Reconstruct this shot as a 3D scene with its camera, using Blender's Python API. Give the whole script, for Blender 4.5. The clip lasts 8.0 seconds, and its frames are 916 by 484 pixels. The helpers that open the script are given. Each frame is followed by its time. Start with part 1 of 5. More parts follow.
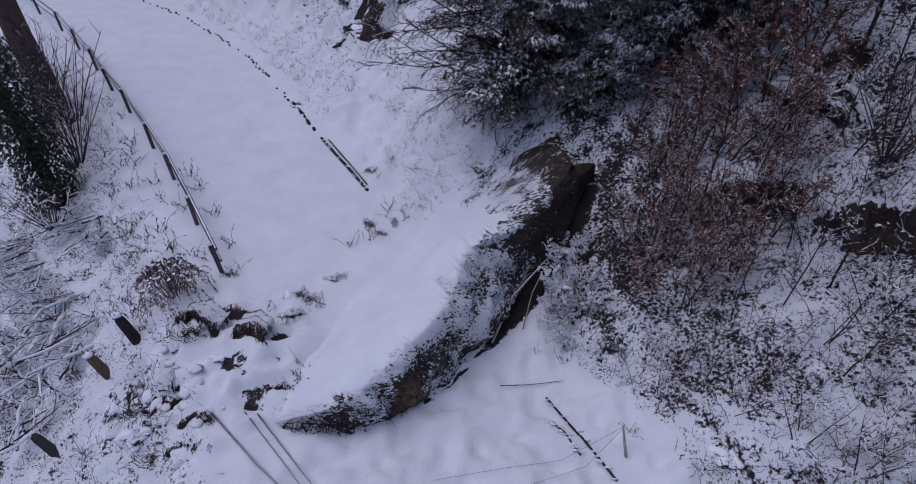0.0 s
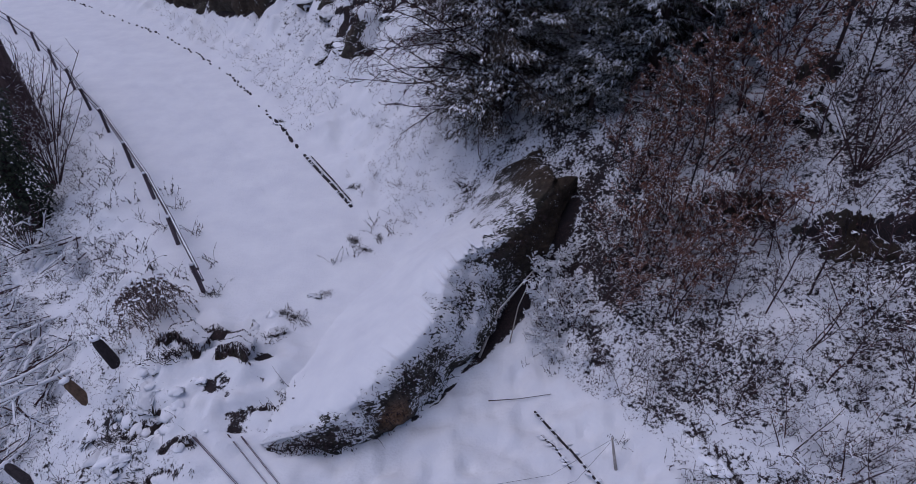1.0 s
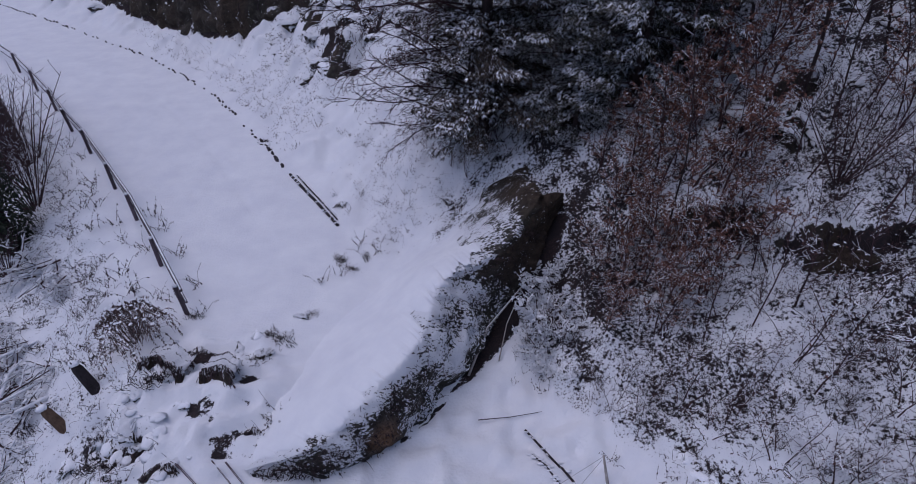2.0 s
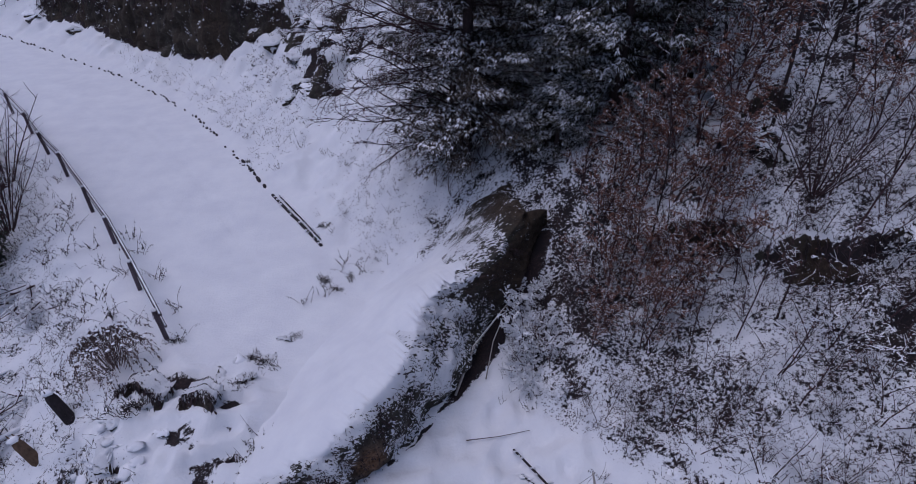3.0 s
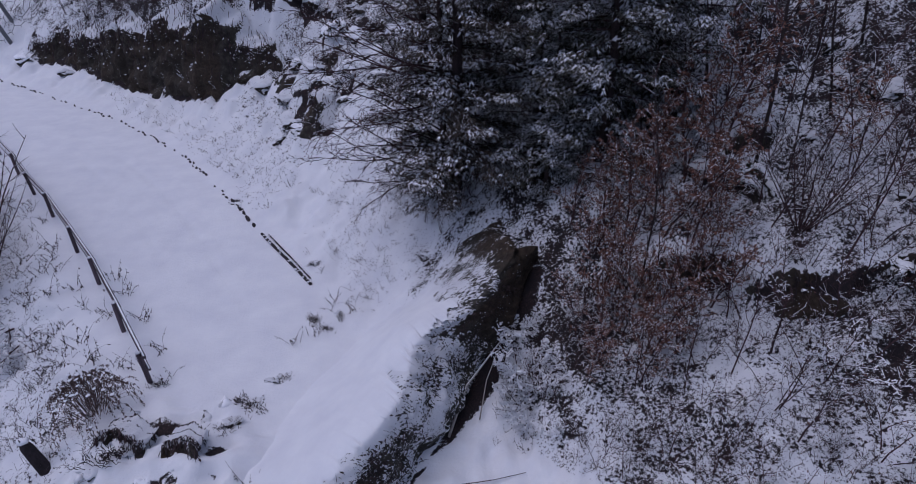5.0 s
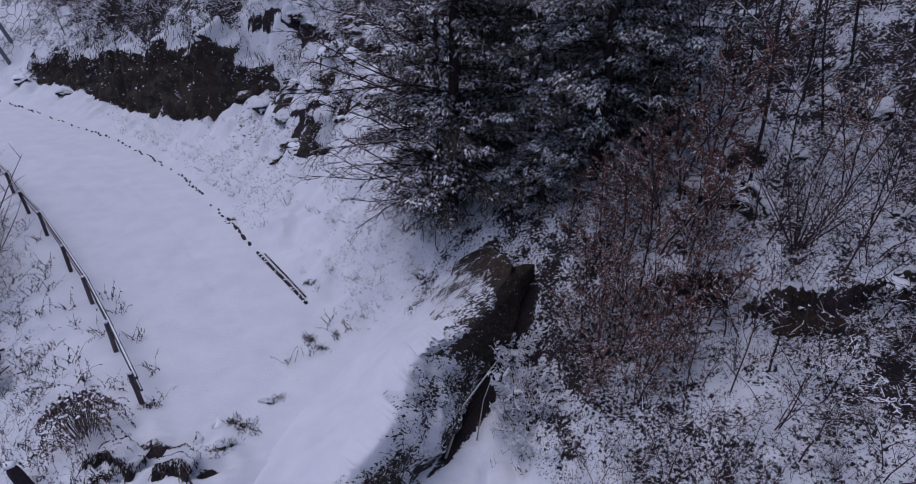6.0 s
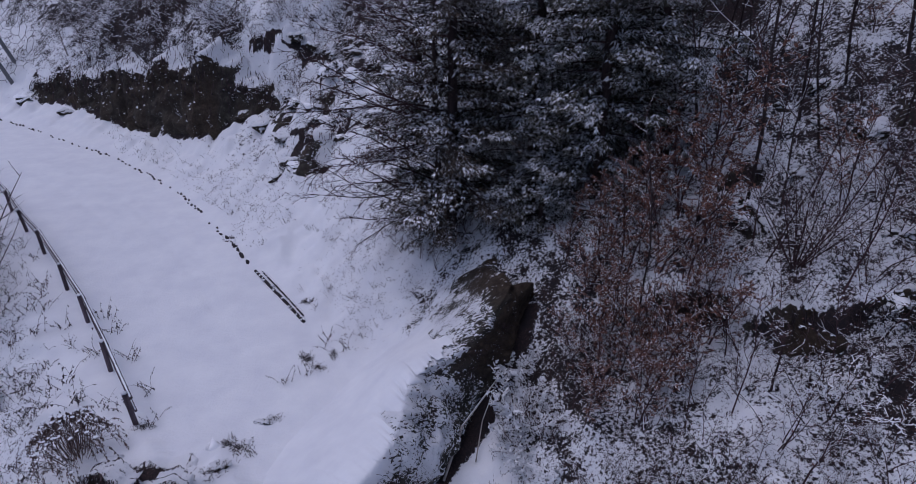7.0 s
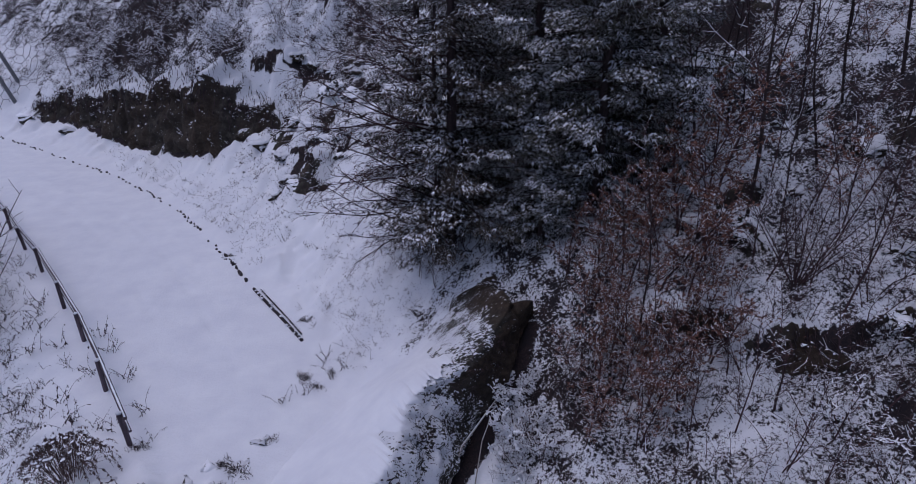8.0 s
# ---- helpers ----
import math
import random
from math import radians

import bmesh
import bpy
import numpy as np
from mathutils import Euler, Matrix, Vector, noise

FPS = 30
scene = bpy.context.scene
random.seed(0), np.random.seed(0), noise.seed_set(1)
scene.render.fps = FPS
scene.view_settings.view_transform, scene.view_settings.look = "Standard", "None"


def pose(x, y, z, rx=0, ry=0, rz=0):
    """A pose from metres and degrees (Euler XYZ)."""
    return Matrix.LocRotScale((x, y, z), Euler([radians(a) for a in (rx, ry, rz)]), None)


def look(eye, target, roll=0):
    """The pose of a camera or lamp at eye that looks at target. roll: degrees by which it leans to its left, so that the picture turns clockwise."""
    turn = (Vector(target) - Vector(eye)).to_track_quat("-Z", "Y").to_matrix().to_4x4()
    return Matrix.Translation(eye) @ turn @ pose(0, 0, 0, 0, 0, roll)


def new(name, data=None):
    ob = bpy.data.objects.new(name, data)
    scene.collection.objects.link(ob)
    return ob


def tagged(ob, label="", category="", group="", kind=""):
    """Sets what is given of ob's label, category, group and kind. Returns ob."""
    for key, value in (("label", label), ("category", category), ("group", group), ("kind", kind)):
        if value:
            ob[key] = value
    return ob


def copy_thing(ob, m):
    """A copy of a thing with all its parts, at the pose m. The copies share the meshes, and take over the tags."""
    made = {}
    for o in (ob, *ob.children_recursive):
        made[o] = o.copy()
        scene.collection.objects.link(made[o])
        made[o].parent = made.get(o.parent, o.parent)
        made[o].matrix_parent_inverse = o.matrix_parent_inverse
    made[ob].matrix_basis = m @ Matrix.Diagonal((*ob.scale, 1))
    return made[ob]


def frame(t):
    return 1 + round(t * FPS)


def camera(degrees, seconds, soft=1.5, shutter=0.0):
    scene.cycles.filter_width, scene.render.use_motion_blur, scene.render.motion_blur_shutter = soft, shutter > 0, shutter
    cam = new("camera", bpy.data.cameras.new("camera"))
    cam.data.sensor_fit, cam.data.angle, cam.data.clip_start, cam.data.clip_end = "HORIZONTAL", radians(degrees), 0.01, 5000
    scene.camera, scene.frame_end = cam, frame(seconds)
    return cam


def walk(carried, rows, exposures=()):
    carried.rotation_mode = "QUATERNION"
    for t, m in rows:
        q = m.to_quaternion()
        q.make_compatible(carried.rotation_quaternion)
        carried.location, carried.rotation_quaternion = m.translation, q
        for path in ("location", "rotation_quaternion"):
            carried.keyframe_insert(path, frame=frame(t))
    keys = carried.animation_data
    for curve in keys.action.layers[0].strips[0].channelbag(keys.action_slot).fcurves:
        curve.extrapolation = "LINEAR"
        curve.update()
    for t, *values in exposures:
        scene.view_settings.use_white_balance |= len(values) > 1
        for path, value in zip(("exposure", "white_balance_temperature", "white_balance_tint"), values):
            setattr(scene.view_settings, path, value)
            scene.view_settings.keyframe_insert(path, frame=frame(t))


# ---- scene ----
# ---------- camera: hovering with a slight forward drift, turning a little while it tilts up ----------
cam = camera(82.2, 8.0, soft=0.5)
PATH = [
    (0, 0, 0, 10, 51.91, 0.22, 0.52),
    (0.5, 0.009, -0.008, 9.995, 52.7, 0.17, -0.35),
    (1, 0.01, 0.011, 9.988, 53.51, 0.11, -1.4),
    (1.5, 0.006, 0.03, 9.98, 54.43, 0.03, -2.1),
    (3, 0.018, 0.066, 9.969, 57.33, -0.19, -4.88),
    (3.5, 0.008, 0.093, 9.956, 58.31, -0.23, -5.42),
    (4, -0.018, 0.095, 9.947, 59.36, -0.3, -5.69),
    (4.5, -0.047, 0.091, 9.951, 60.4, -0.33, -5.96),
    (6, -0.065, 0.106, 9.92, 63.49, -0.48, -6.63),
    (6.5, -0.064, 0.115, 9.917, 64.49, -0.54, -6.73),
    (7, -0.058, 0.134, 9.912, 65.46, -0.54, -6.75),
    (7.5, -0.05, 0.156, 9.909, 66.4, -0.54, -6.79),
    (8, -0.041, 0.168, 9.902, 67.38, -0.53, -6.8),
]
walk(cam, [(t, pose(*place)) for t, *place in PATH], exposures=[(0.0, -0.03, 5780, 24), (8.0, -0.03, 5780, 24)])

# ---------- world and light: overcast winter dusk ----------
world = bpy.data.worlds.new("overcast_sky")
scene.world = world
world.use_nodes = True
wn, wl = world.node_tree.nodes, world.node_tree.links
sky = wn.new("ShaderNodeTexSky")
sky.sky_type, sky.sun_disc = "NISHITA", False
sky.sun_elevation, sky.sun_rotation = radians(60), radians(-76)
sky.air_density, sky.dust_density, sky.ozone_density = 1.0, 2.0, 2.0
wl.new(sky.outputs[0], wn["Background"].inputs[0])
wn["Background"].inputs[1].default_value = 0.07
sun = new("sun", bpy.data.lights.new("sun", "SUN"))
sun.data.energy, sun.data.angle, sun.data.color = 0.9, radians(60), (1.0, 0.98, 0.97)
sun.matrix_world = look((-9, 8, 40), (0, 10, 0))

# ---------- ground form ----------


def lattice(ix, iy, seed):
    h = (ix.astype(np.int64) * 374761393 + iy.astype(np.int64) * 668265263 + seed * 974634777) & 0xFFFFFFFF
    h = ((h ^ (h >> 13)) * 1274126177) & 0xFFFFFFFF
    return ((h ^ (h >> 16)) & 0xFFFF) / 65535.0


def vnoise(x, y, seed=0):
    """Smooth noise, 0 to 1, with cells one unit wide."""
    ix, iy = np.floor(x), np.floor(y)
    fx, fy = x - ix, y - iy
    fx, fy = fx * fx * fx * (fx * (fx * 6 - 15) + 10), fy * fy * fy * (fy * (fy * 6 - 15) + 10)
    a, b = lattice(ix, iy, seed), lattice(ix + 1, iy, seed)
    c, d = lattice(ix, iy + 1, seed), lattice(ix + 1, iy + 1, seed)
    return (a * (1 - fx) + b * fx) * (1 - fy) + (c * (1 - fx) + d * fx) * fy


def fbm(x, y, octaves=4, seed=0):
    total, size, reach = 0, 1.0, 0.0
    for k in range(octaves):
        total, reach = total + size * (vnoise(x * 2 ** k + 17.3 * k, y * 2 ** k - 9.1 * k, seed + k) - 0.5), reach + size
        size *= 0.5
    return total / reach * 2


def smooth(a, b, x):
    u = np.clip((x - a) / (b - a), 0, 1)
    return u * u * (3 - 2 * u)


# the hill-side edge of the road, from below the camera to the far bend
EDGE = [(58.1, -77.1), (25.2, -27.5), (3.10, 5.71), (-5.70, 18.95), (-8.75, 23.70), (-12.1, 28.2), (-16.6, 32.5), (-20.7, 35.6),
        (-27.7, 40.8), (-52.0, 57.0), (-90.0, 70.0), (-200.0, 90.0), (-500.0, 100.0)]


def rounded(points, times=2):
    points = np.array(points, float)
    for _ in range(times):
        mid = np.empty((2 * len(points), 2))
        mid[0], mid[-1] = points[0], points[-1]
        mid[1:-1:2], mid[2:-1:2] = points[:-1] * 0.75 + points[1:] * 0.25, points[:-1] * 0.25 + points[1:] * 0.75
        points = mid
    return points


EDGE_LINE = rounded(EDGE)


def along(x, y):
    """Metres along the road's hill edge (0 by the fence's end) and to the right of it."""
    x, y = np.asarray(x, float), np.asarray(y, float)
    best, s_at, n_at = np.full(x.shape, 1e18), np.zeros(x.shape), np.zeros(x.shape)
    run = 0.0
    for a, b in zip(EDGE_LINE[:-1], EDGE_LINE[1:]):
        d = b - a
        size = math.hypot(*d)
        d = d / size
        px, py = x - a[0], y - a[1]
        u = np.clip(px * d[0] + py * d[1], 0, size)
        qx, qy = px - u * d[0], py - u * d[1]
        far = qx * qx + qy * qy
        side = px * d[1] - py * d[0]
        hit = far < best
        best, s_at, n_at = np.where(hit, far, best), np.where(hit, run + u, s_at), np.where(hit, np.sign(side) * np.sqrt(far), n_at)
        run += size
    return s_at - 110.0, n_at


def road_level(x, y):
    u = np.clip(-0.553 * x + 0.833 * y, -60, 140)
    return 0.06 * u - 0.78


def road_width(s):
    return 5.6 + 0.9 * smooth(6, 24, s)


def softplus(x, k=1.0):
    return np.log1p(np.exp(np.clip(x / k, -40, 40))) * k


CLIFF_S = [12.0, 14.6, 15.5, 16.2, 17.4, 18.7, 21.0, 23.6, 26.7, 30.0, 33.0, 36.0, 39.0]
CLIFF_FOOT = [6.4, 5.1, 4.7, 4.2, 3.5, 2.8, 2.5, 2.1, 2.4, 2.4, 2.4, 2.2, 2.2]
CLIFF_HIGH = [0.2, 0.9, 2.1, 3.6, 4.9, 5.4, 5.2, 5.0, 4.0, 3.3, 2.4, 1.5, 0.4]


def cliff_parts(s, n):
    """How much of the rock cliff and of the low ledge stands at a place, and the metres past their feet."""
    cliff = smooth(12.0, 16, s) * (1 - smooth(34, 41, s))
    past = n - np.interp(s, CLIFF_S, CLIFF_FOOT) + 0.4 * fbm(s / 3.5, n / 6.0, 3, 31)
    ledge = smooth(-22, -18, s) * (1 - smooth(-8.1, -7.2, s))
    gap = n - (5.25 + 0.5 * (-8.2 - s) + 0.3 * np.sin(s * 1.3)) + 0.5 * fbm(s / 1.4, n / 1.4, 2, 53)
    return cliff, past, ledge, gap


def ground(x, y, fine=True):
    """Height of the snow-covered ground."""
    x, y = np.asarray(x, float), np.asarray(y, float)
    s, n = along(x, y)
    z = road_level(x, y)
    # hill side: bank, then forest slope, flattening far above
    up = np.clip(n, 0, None)
    rise = 0.22 * up + 0.55 * softplus(up - 1.6, 0.5) - 0.55 * softplus(np.array(-1.6), 0.5)
    rise = np.where(rise > 45, 45 + 20 * np.tanh((rise - 45) / 20), rise)
    # rock cliff above the far bend
    cliff, past, ledge, gap = cliff_parts(s, n)
    rise = rise + cliff * 0.72 * np.interp(s, CLIFF_S, CLIFF_HIGH) * smooth(1.0, 3.0, past)
    # low rock ledge across the forest slope
    rise = rise + ledge * 0.85 * (smooth(-0.3, 0.3, gap) - smooth(-3.0, 0.0, gap) * 0.55 - smooth(0.2, 3.5, gap) * 0.45)
    z = z + rise
    # valley side: verge, then a steep slope
    down = np.clip(-n - road_width(s) - 0.5, 0, None)
    fall = 0.62 * softplus(down - 0.8, 0.4) - 0.62 * softplus(np.array(-0.8), 0.4)
    fall = np.where(fall > 22, 22 + 6 * np.tanh((fall - 22) / 6), fall)
    z = z - fall
    # heap of slipped earth and stone between the fence's end and the slab
    heap = np.exp(-(((x + 5.6) / 1.9) ** 2 + ((y - 8.6) / 1.25) ** 2))
    z = z + 0.55 * heap
    if fine:
        off = smooth(0.15, 1.5, n) + smooth(0.2, 1.5, -n - road_width(s))
        rough = np.clip(off + heap * 1.2 + smooth(2.0, 4.5, -s - 4) * 0.3, 0, 1)
        z = z + rough * (0.40 * fbm(x / 1.9, y / 1.9, 3, 3) + 0.24 * fbm(x / 0.6, y / 0.6, 3, 11))
        # lumpy slipped blocks under the snow
        blocks = np.exp(-(((x + 6.2) / 3.0) ** 2 + ((y - 8.2) / 2.4) ** 2) ** 2)
        z = z + blocks * (0.62 * (0.5 - np.abs(fbm(x / 1.15 + 3, y / 0.8, 3, 83))) + 0.22 * (0.4 - np.abs(fbm(x / 0.42, y / 0.36, 2, 84))))
        z = z + smooth(6, 10, n) * 0.5 * np.abs(fbm(x / 3.2, y / 3.2, 3, 87))
        z = z + cliff * smooth(0.8, 2.5, past) * 0.8 * fbm(x / 2.2, y / 2.2, 3, 71)
        bank = smooth(5, 9, s) * smooth(2.0, 3.5, n) * (1 - smooth(16, 24, n)) * (1 - smooth(45, 60, s))
        z = z + bank * 1.0 * (np.abs(fbm(x / 1.5, y / 1.5, 3, 171)) - 0.15)
        # trodden snow below the slab
        z = z + 0.20 * smooth(6.0, 7.5, -s) * smooth(-6.5, -5.5, n) * (1 - smooth(1.0, 2.5, n)) * fbm(x / 0.34, y / 0.34, 2, 27)
        # short wheel track below the slab
        u, v = (x + 0.6) * 0.883 - (y - 5.97) * 0.468, (x + 0.6) * 0.468 + (y - 5.97) * 0.883
        z = z - 0.10 * np.exp(-(v / 0.14) ** 2) * smooth(-0.1, 0.3, u) * (1 - smooth(2.4, 3.0, u)) * (0.7 + 0.3 * np.sin(u * 17))
        # faint wheel and foot tracks along the road
        for lane in (-2.2, -3.7):
            on = np.exp(-((n - lane - 0.25 * np.sin(s * 0.21)) / 0.13) ** 2) * smooth(-1, 2, s)
            z = z - on * (0.012 + 0.03 * smooth(0.55, 0.75, vnoise(s / 0.35, n * 0 + lane, 8)))
        z = z + 0.03 * fbm(x / 1.3, y / 1.3, 3, 23) + 0.012 * fbm(x / 0.22, y / 0.22, 2, 41) * (0.3 + rough)
    return z


# ---------- materials ----------
def nodes_of(name, rough=0.8, spec=0.3):
    m = bpy.data.materials.new(name)
    m.use_nodes = True
    t = m.node_tree
    b = t.nodes["Principled BSDF"]
    b.inputs["Roughness"].default_value = rough
    b.inputs["Specular IOR Level"].default_value = spec
    return m, t, b


def node(t, kind, **given):
    n = t.nodes.new(kind)
    for key, value in given.items():
        setattr(n, key, value)
    return n


def grain(t, scale, detail=5, rough=0.6, where=None, stretch=None):
    n = node(t, "ShaderNodeTexNoise")
    n.inputs["Scale"].default_value, n.inputs["Detail"].default_value, n.inputs["Roughness"].default_value = scale, detail, rough
    if where is None:
        where = node(t, "ShaderNodeNewGeometry").outputs["Position"]
    if stretch:
        mp = node(t, "ShaderNodeMapping")
        mp.inputs["Scale"].default_value = stretch
        t.links.new(where, mp.inputs[0])
        where = mp.outputs[0]
    t.links.new(where, n.inputs["Vector"])
    return n.outputs["Fac"]


def local(t):
    return node(t, "ShaderNodeTexCoord").outputs["Object"]


def ramp(t, fac, *stops):
    r = node(t, "ShaderNodeValToRGB")
    while len(r.color_ramp.elements) < len(stops):
        r.color_ramp.elements.new(0.5)
    for e, (at, c) in zip(r.color_ramp.elements, stops):
        e.position, e.color = at, (*c, 1) if isinstance(c, tuple) else (c, c, c, 1)
    t.links.new(fac, r.inputs[0])
    return r.outputs[0]


def sum_of(t, kind, a, b):
    n = node(t, "ShaderNodeMath", operation=kind)
    for slot, v in zip(n.inputs, (a, b)):
        if isinstance(v, (int, float)):
            slot.default_value = v
        else:
            t.links.new(v, slot)
    return n.outputs[0]


def mixed(t, fac, a, b):
    n = node(t, "ShaderNodeMix", data_type="RGBA")
    if isinstance(fac, (int, float)):
        n.inputs[0].default_value = fac
    else:
        t.links.new(fac, n.inputs[0])
    for slot, v in ((n.inputs[6], a), (n.inputs[7], b)):
        if isinstance(v, tuple):
            slot.default_value = (*v, 1)
        else:
            t.links.new(v, slot)
    return n.outputs[2]


def relief(t, b, height, strength=0.5, distance=0.03):
    n = node(t, "ShaderNodeBump")
    n.inputs["Strength"].default_value, n.inputs["Distance"].default_value = strength, distance
    t.links.new(height, n.inputs["Height"])
    t.links.new(n.outputs[0], b.inputs["Normal"])


def attribute(t, name):
    return node(t, "ShaderNodeAttribute", attribute_name=name).outputs["Fac"]


def snow_tint(t):
    return ramp(t, grain(t, 1.1, 4), (0.3, (0.74, 0.75, 0.79)), (0.7, (0.83, 0.84, 0.86)))


def earth_tint(t):
    """Dead leaves, wet soil and stone."""
    leaves = ramp(t, grain(t, 22, 4, 0.7), (0.25, (0.0114, 0.0092, 0.0102)), (0.5, (0.0291, 0.0212, 0.0226)), (0.72, (0.085, 0.049, 0.042)))
    return mixed(t, ramp(t, grain(t, 1.7, 3), (0.4, 0.0), (0.65, 1.0)), leaves, (0.0208, 0.0175, 0.0203))


def over(t, fac, edge, wide=0.06):
    """0 to 1 where fac passes edge, with a fairly sharp border."""
    return sum_of(t, "MULTIPLY", sum_of(t, "MINIMUM", sum_of(t, "MAXIMUM", sum_of(t, "SUBTRACT", fac, edge), 0.0), wide), 1 / wide)


def make_ground():
    m, t, b = nodes_of("snowy_ground", 0.75, 0.25)
    fine = grain(t, 13.0, 7, 0.70)
    broad = grain(t, 1.9, 5, 0.68)
    mask = sum_of(t, "ADD", sum_of(t, "MULTIPLY", fine, 0.60), sum_of(t, "MULTIPLY", broad, 0.40))
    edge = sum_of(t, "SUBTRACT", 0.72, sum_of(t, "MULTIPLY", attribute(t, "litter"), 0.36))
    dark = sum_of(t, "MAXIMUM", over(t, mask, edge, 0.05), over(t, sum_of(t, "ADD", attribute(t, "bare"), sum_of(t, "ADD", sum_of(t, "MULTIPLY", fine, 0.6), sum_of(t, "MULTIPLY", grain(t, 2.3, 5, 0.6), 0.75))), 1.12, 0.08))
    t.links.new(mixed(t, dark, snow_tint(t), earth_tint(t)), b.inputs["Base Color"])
    t.links.new(ramp(t, dark, (0.0, 0.65), (1.0, 0.9)), b.inputs["Roughness"])
    relief(t, b, sum_of(t, "SUBTRACT", grain(t, 14, 6, 0.6), sum_of(t, "MULTIPLY", dark, 0.5)), 0.45, 0.05)
    return m


def make_rock():
    m, t, b = nodes_of("wet_rock", 0.7, 0.2)
    stone = ramp(t, grain(t, 3.2, 8, 0.65), (0.3, (0.014, 0.013, 0.012)), (0.5, (0.040, 0.036, 0.030)), (0.75, (0.115, 0.102, 0.086)))
    moss = mixed(t, ramp(t, grain(t, 1.1, 5), (0.55, 0.0), (0.7, 0.6)), stone, (0.040, 0.037, 0.022))
    streak = grain(t, 12.0, 4, 0.62, stretch=(0.65, 1.6, 1.2))
    flecks = sum_of(t, "ADD", sum_of(t, "MULTIPLY", streak, 1.25), sum_of(t, "MULTIPLY", grain(t, 38.0, 3, 0.6), 0.22))
    dust = over(t, sum_of(t, "ADD", flecks, sum_of(t, "MULTIPLY", grain(t, 1.9, 5, 0.62), 1.0)), sum_of(t, "ADD", 1.08, sum_of(t, "MULTIPLY", attribute(t, "bare"), 0.52)), 0.05)
    brown = mixed(t, attribute(t, "earth"), moss, ramp(t, grain(t, 9, 5), (0.3, (0.024, 0.0175, 0.013)), (0.7, (0.075, 0.053, 0.037))))
    rust = mixed(t, attribute(t, "rust"), brown, ramp(t, grain(t, 14, 5), (0.3, (0.06, 0.028, 0.014)), (0.7, (0.30, 0.18, 0.11))))
    t.links.new(mixed(t, dust, rust, snow_tint(t)), b.inputs["Base Color"])
    relief(t, b, grain(t, 5, 8, 0.7), 0.9, 0.12)
    return m


def make_snow():
    m, t, b = nodes_of("snow", 0.65, 0.25)
    t.links.new(snow_tint(t), b.inputs["Base Color"])
    relief(t, b, grain(t, 16, 5, 0.6), 0.35, 0.03)
    return m


def make_plain(name, dark, light, scale, rough=0.85, bump=0.5, distance=0.01, stretch=None):
    m, t, b = nodes_of(name, rough, 0.25)
    fac = grain(t, scale, 6, 0.65, local(t), stretch)
    shade = node(t, "ShaderNodeObjectInfo").outputs["Random"]
    base = ramp(t, fac, (0.3, dark), (0.7, light))
    hsv = node(t, "ShaderNodeHueSaturation")
    t.links.new(sum_of(t, "ADD", 0.8, sum_of(t, "MULTIPLY", shade, 0.4)), hsv.inputs["Value"])
    t.links.new(base, hsv.inputs["Color"])
    t.links.new(hsv.outputs[0], b.inputs["Base Color"])
    if bump:
        relief(t, b, fac, bump, distance)
    return m


def make_leaf(name, *stops, rough=0.6):
    m, t, b = nodes_of(name, rough, 0.3)
    island = node(t, "ShaderNodeNewGeometry").outputs["Random Per Island"]
    t.links.new(ramp(t, island, *stops), b.inputs["Base Color"])
    return m


M_GROUND, M_ROCK, M_SNOW = make_ground(), make_rock(), make_snow()
M_BARK = make_plain("dark_bark", (0.0187, 0.0129, 0.0136), (0.0624, 0.0432, 0.0429), 14, 0.9, 0.8, 0.02, (1, 1, 0.25))
M_TWIG = make_plain("twig_bark", (0.0291, 0.0166, 0.0181), (0.0915, 0.0515, 0.0554), 9, 0.85, 0)
M_POLE = make_plain("peeled_pale_wood", (0.24, 0.21, 0.19), (0.46, 0.42, 0.39), 12, 0.8, 0.4, 0.01, (1, 1, 0.2))
M_REDBARK = make_plain("reddish_bark", (0.036, 0.025, 0.024), (0.115, 0.080, 0.074), 9, 0.9, 0.8, 0.03, (1, 1, 0.3))
M_WOOD = make_plain("weathered_wood", (0.0572, 0.0432, 0.0486), (0.1560, 0.1196, 0.1356), 12, 0.85, 0.6, 0.01, (1, 1, 0.15))
M_DARKWOOD = make_plain("wet_dark_wood", (0.0146, 0.0110, 0.0124), (0.0468, 0.0368, 0.0407), 12, 0.75, 0.6, 0.01, (1, 1, 0.15))
M_CUT = make_plain("split_brown_wood", (0.07, 0.045, 0.03), (0.17, 0.11, 0.075), 10, 0.85, 0.6, 0.01, (1, 1, 0.15))
M_STONE = make_plain("dark_stone", (0.0208, 0.0175, 0.0192), (0.0884, 0.0718, 0.0768), 6, 0.8, 0.7, 0.03)
M_LEAF = make_leaf("dead_beech_leaf", (0.0, (0.060, 0.027, 0.020)), (0.5, (0.19, 0.078, 0.054)), (1.0, (0.34, 0.18, 0.135)))
M_DRYLEAF = make_leaf("shrivelled_leaf", (0.0, (0.026, 0.0129, 0.013)), (0.6, (0.082, 0.036, 0.032)), (1.0, (0.175, 0.080, 0.068)))
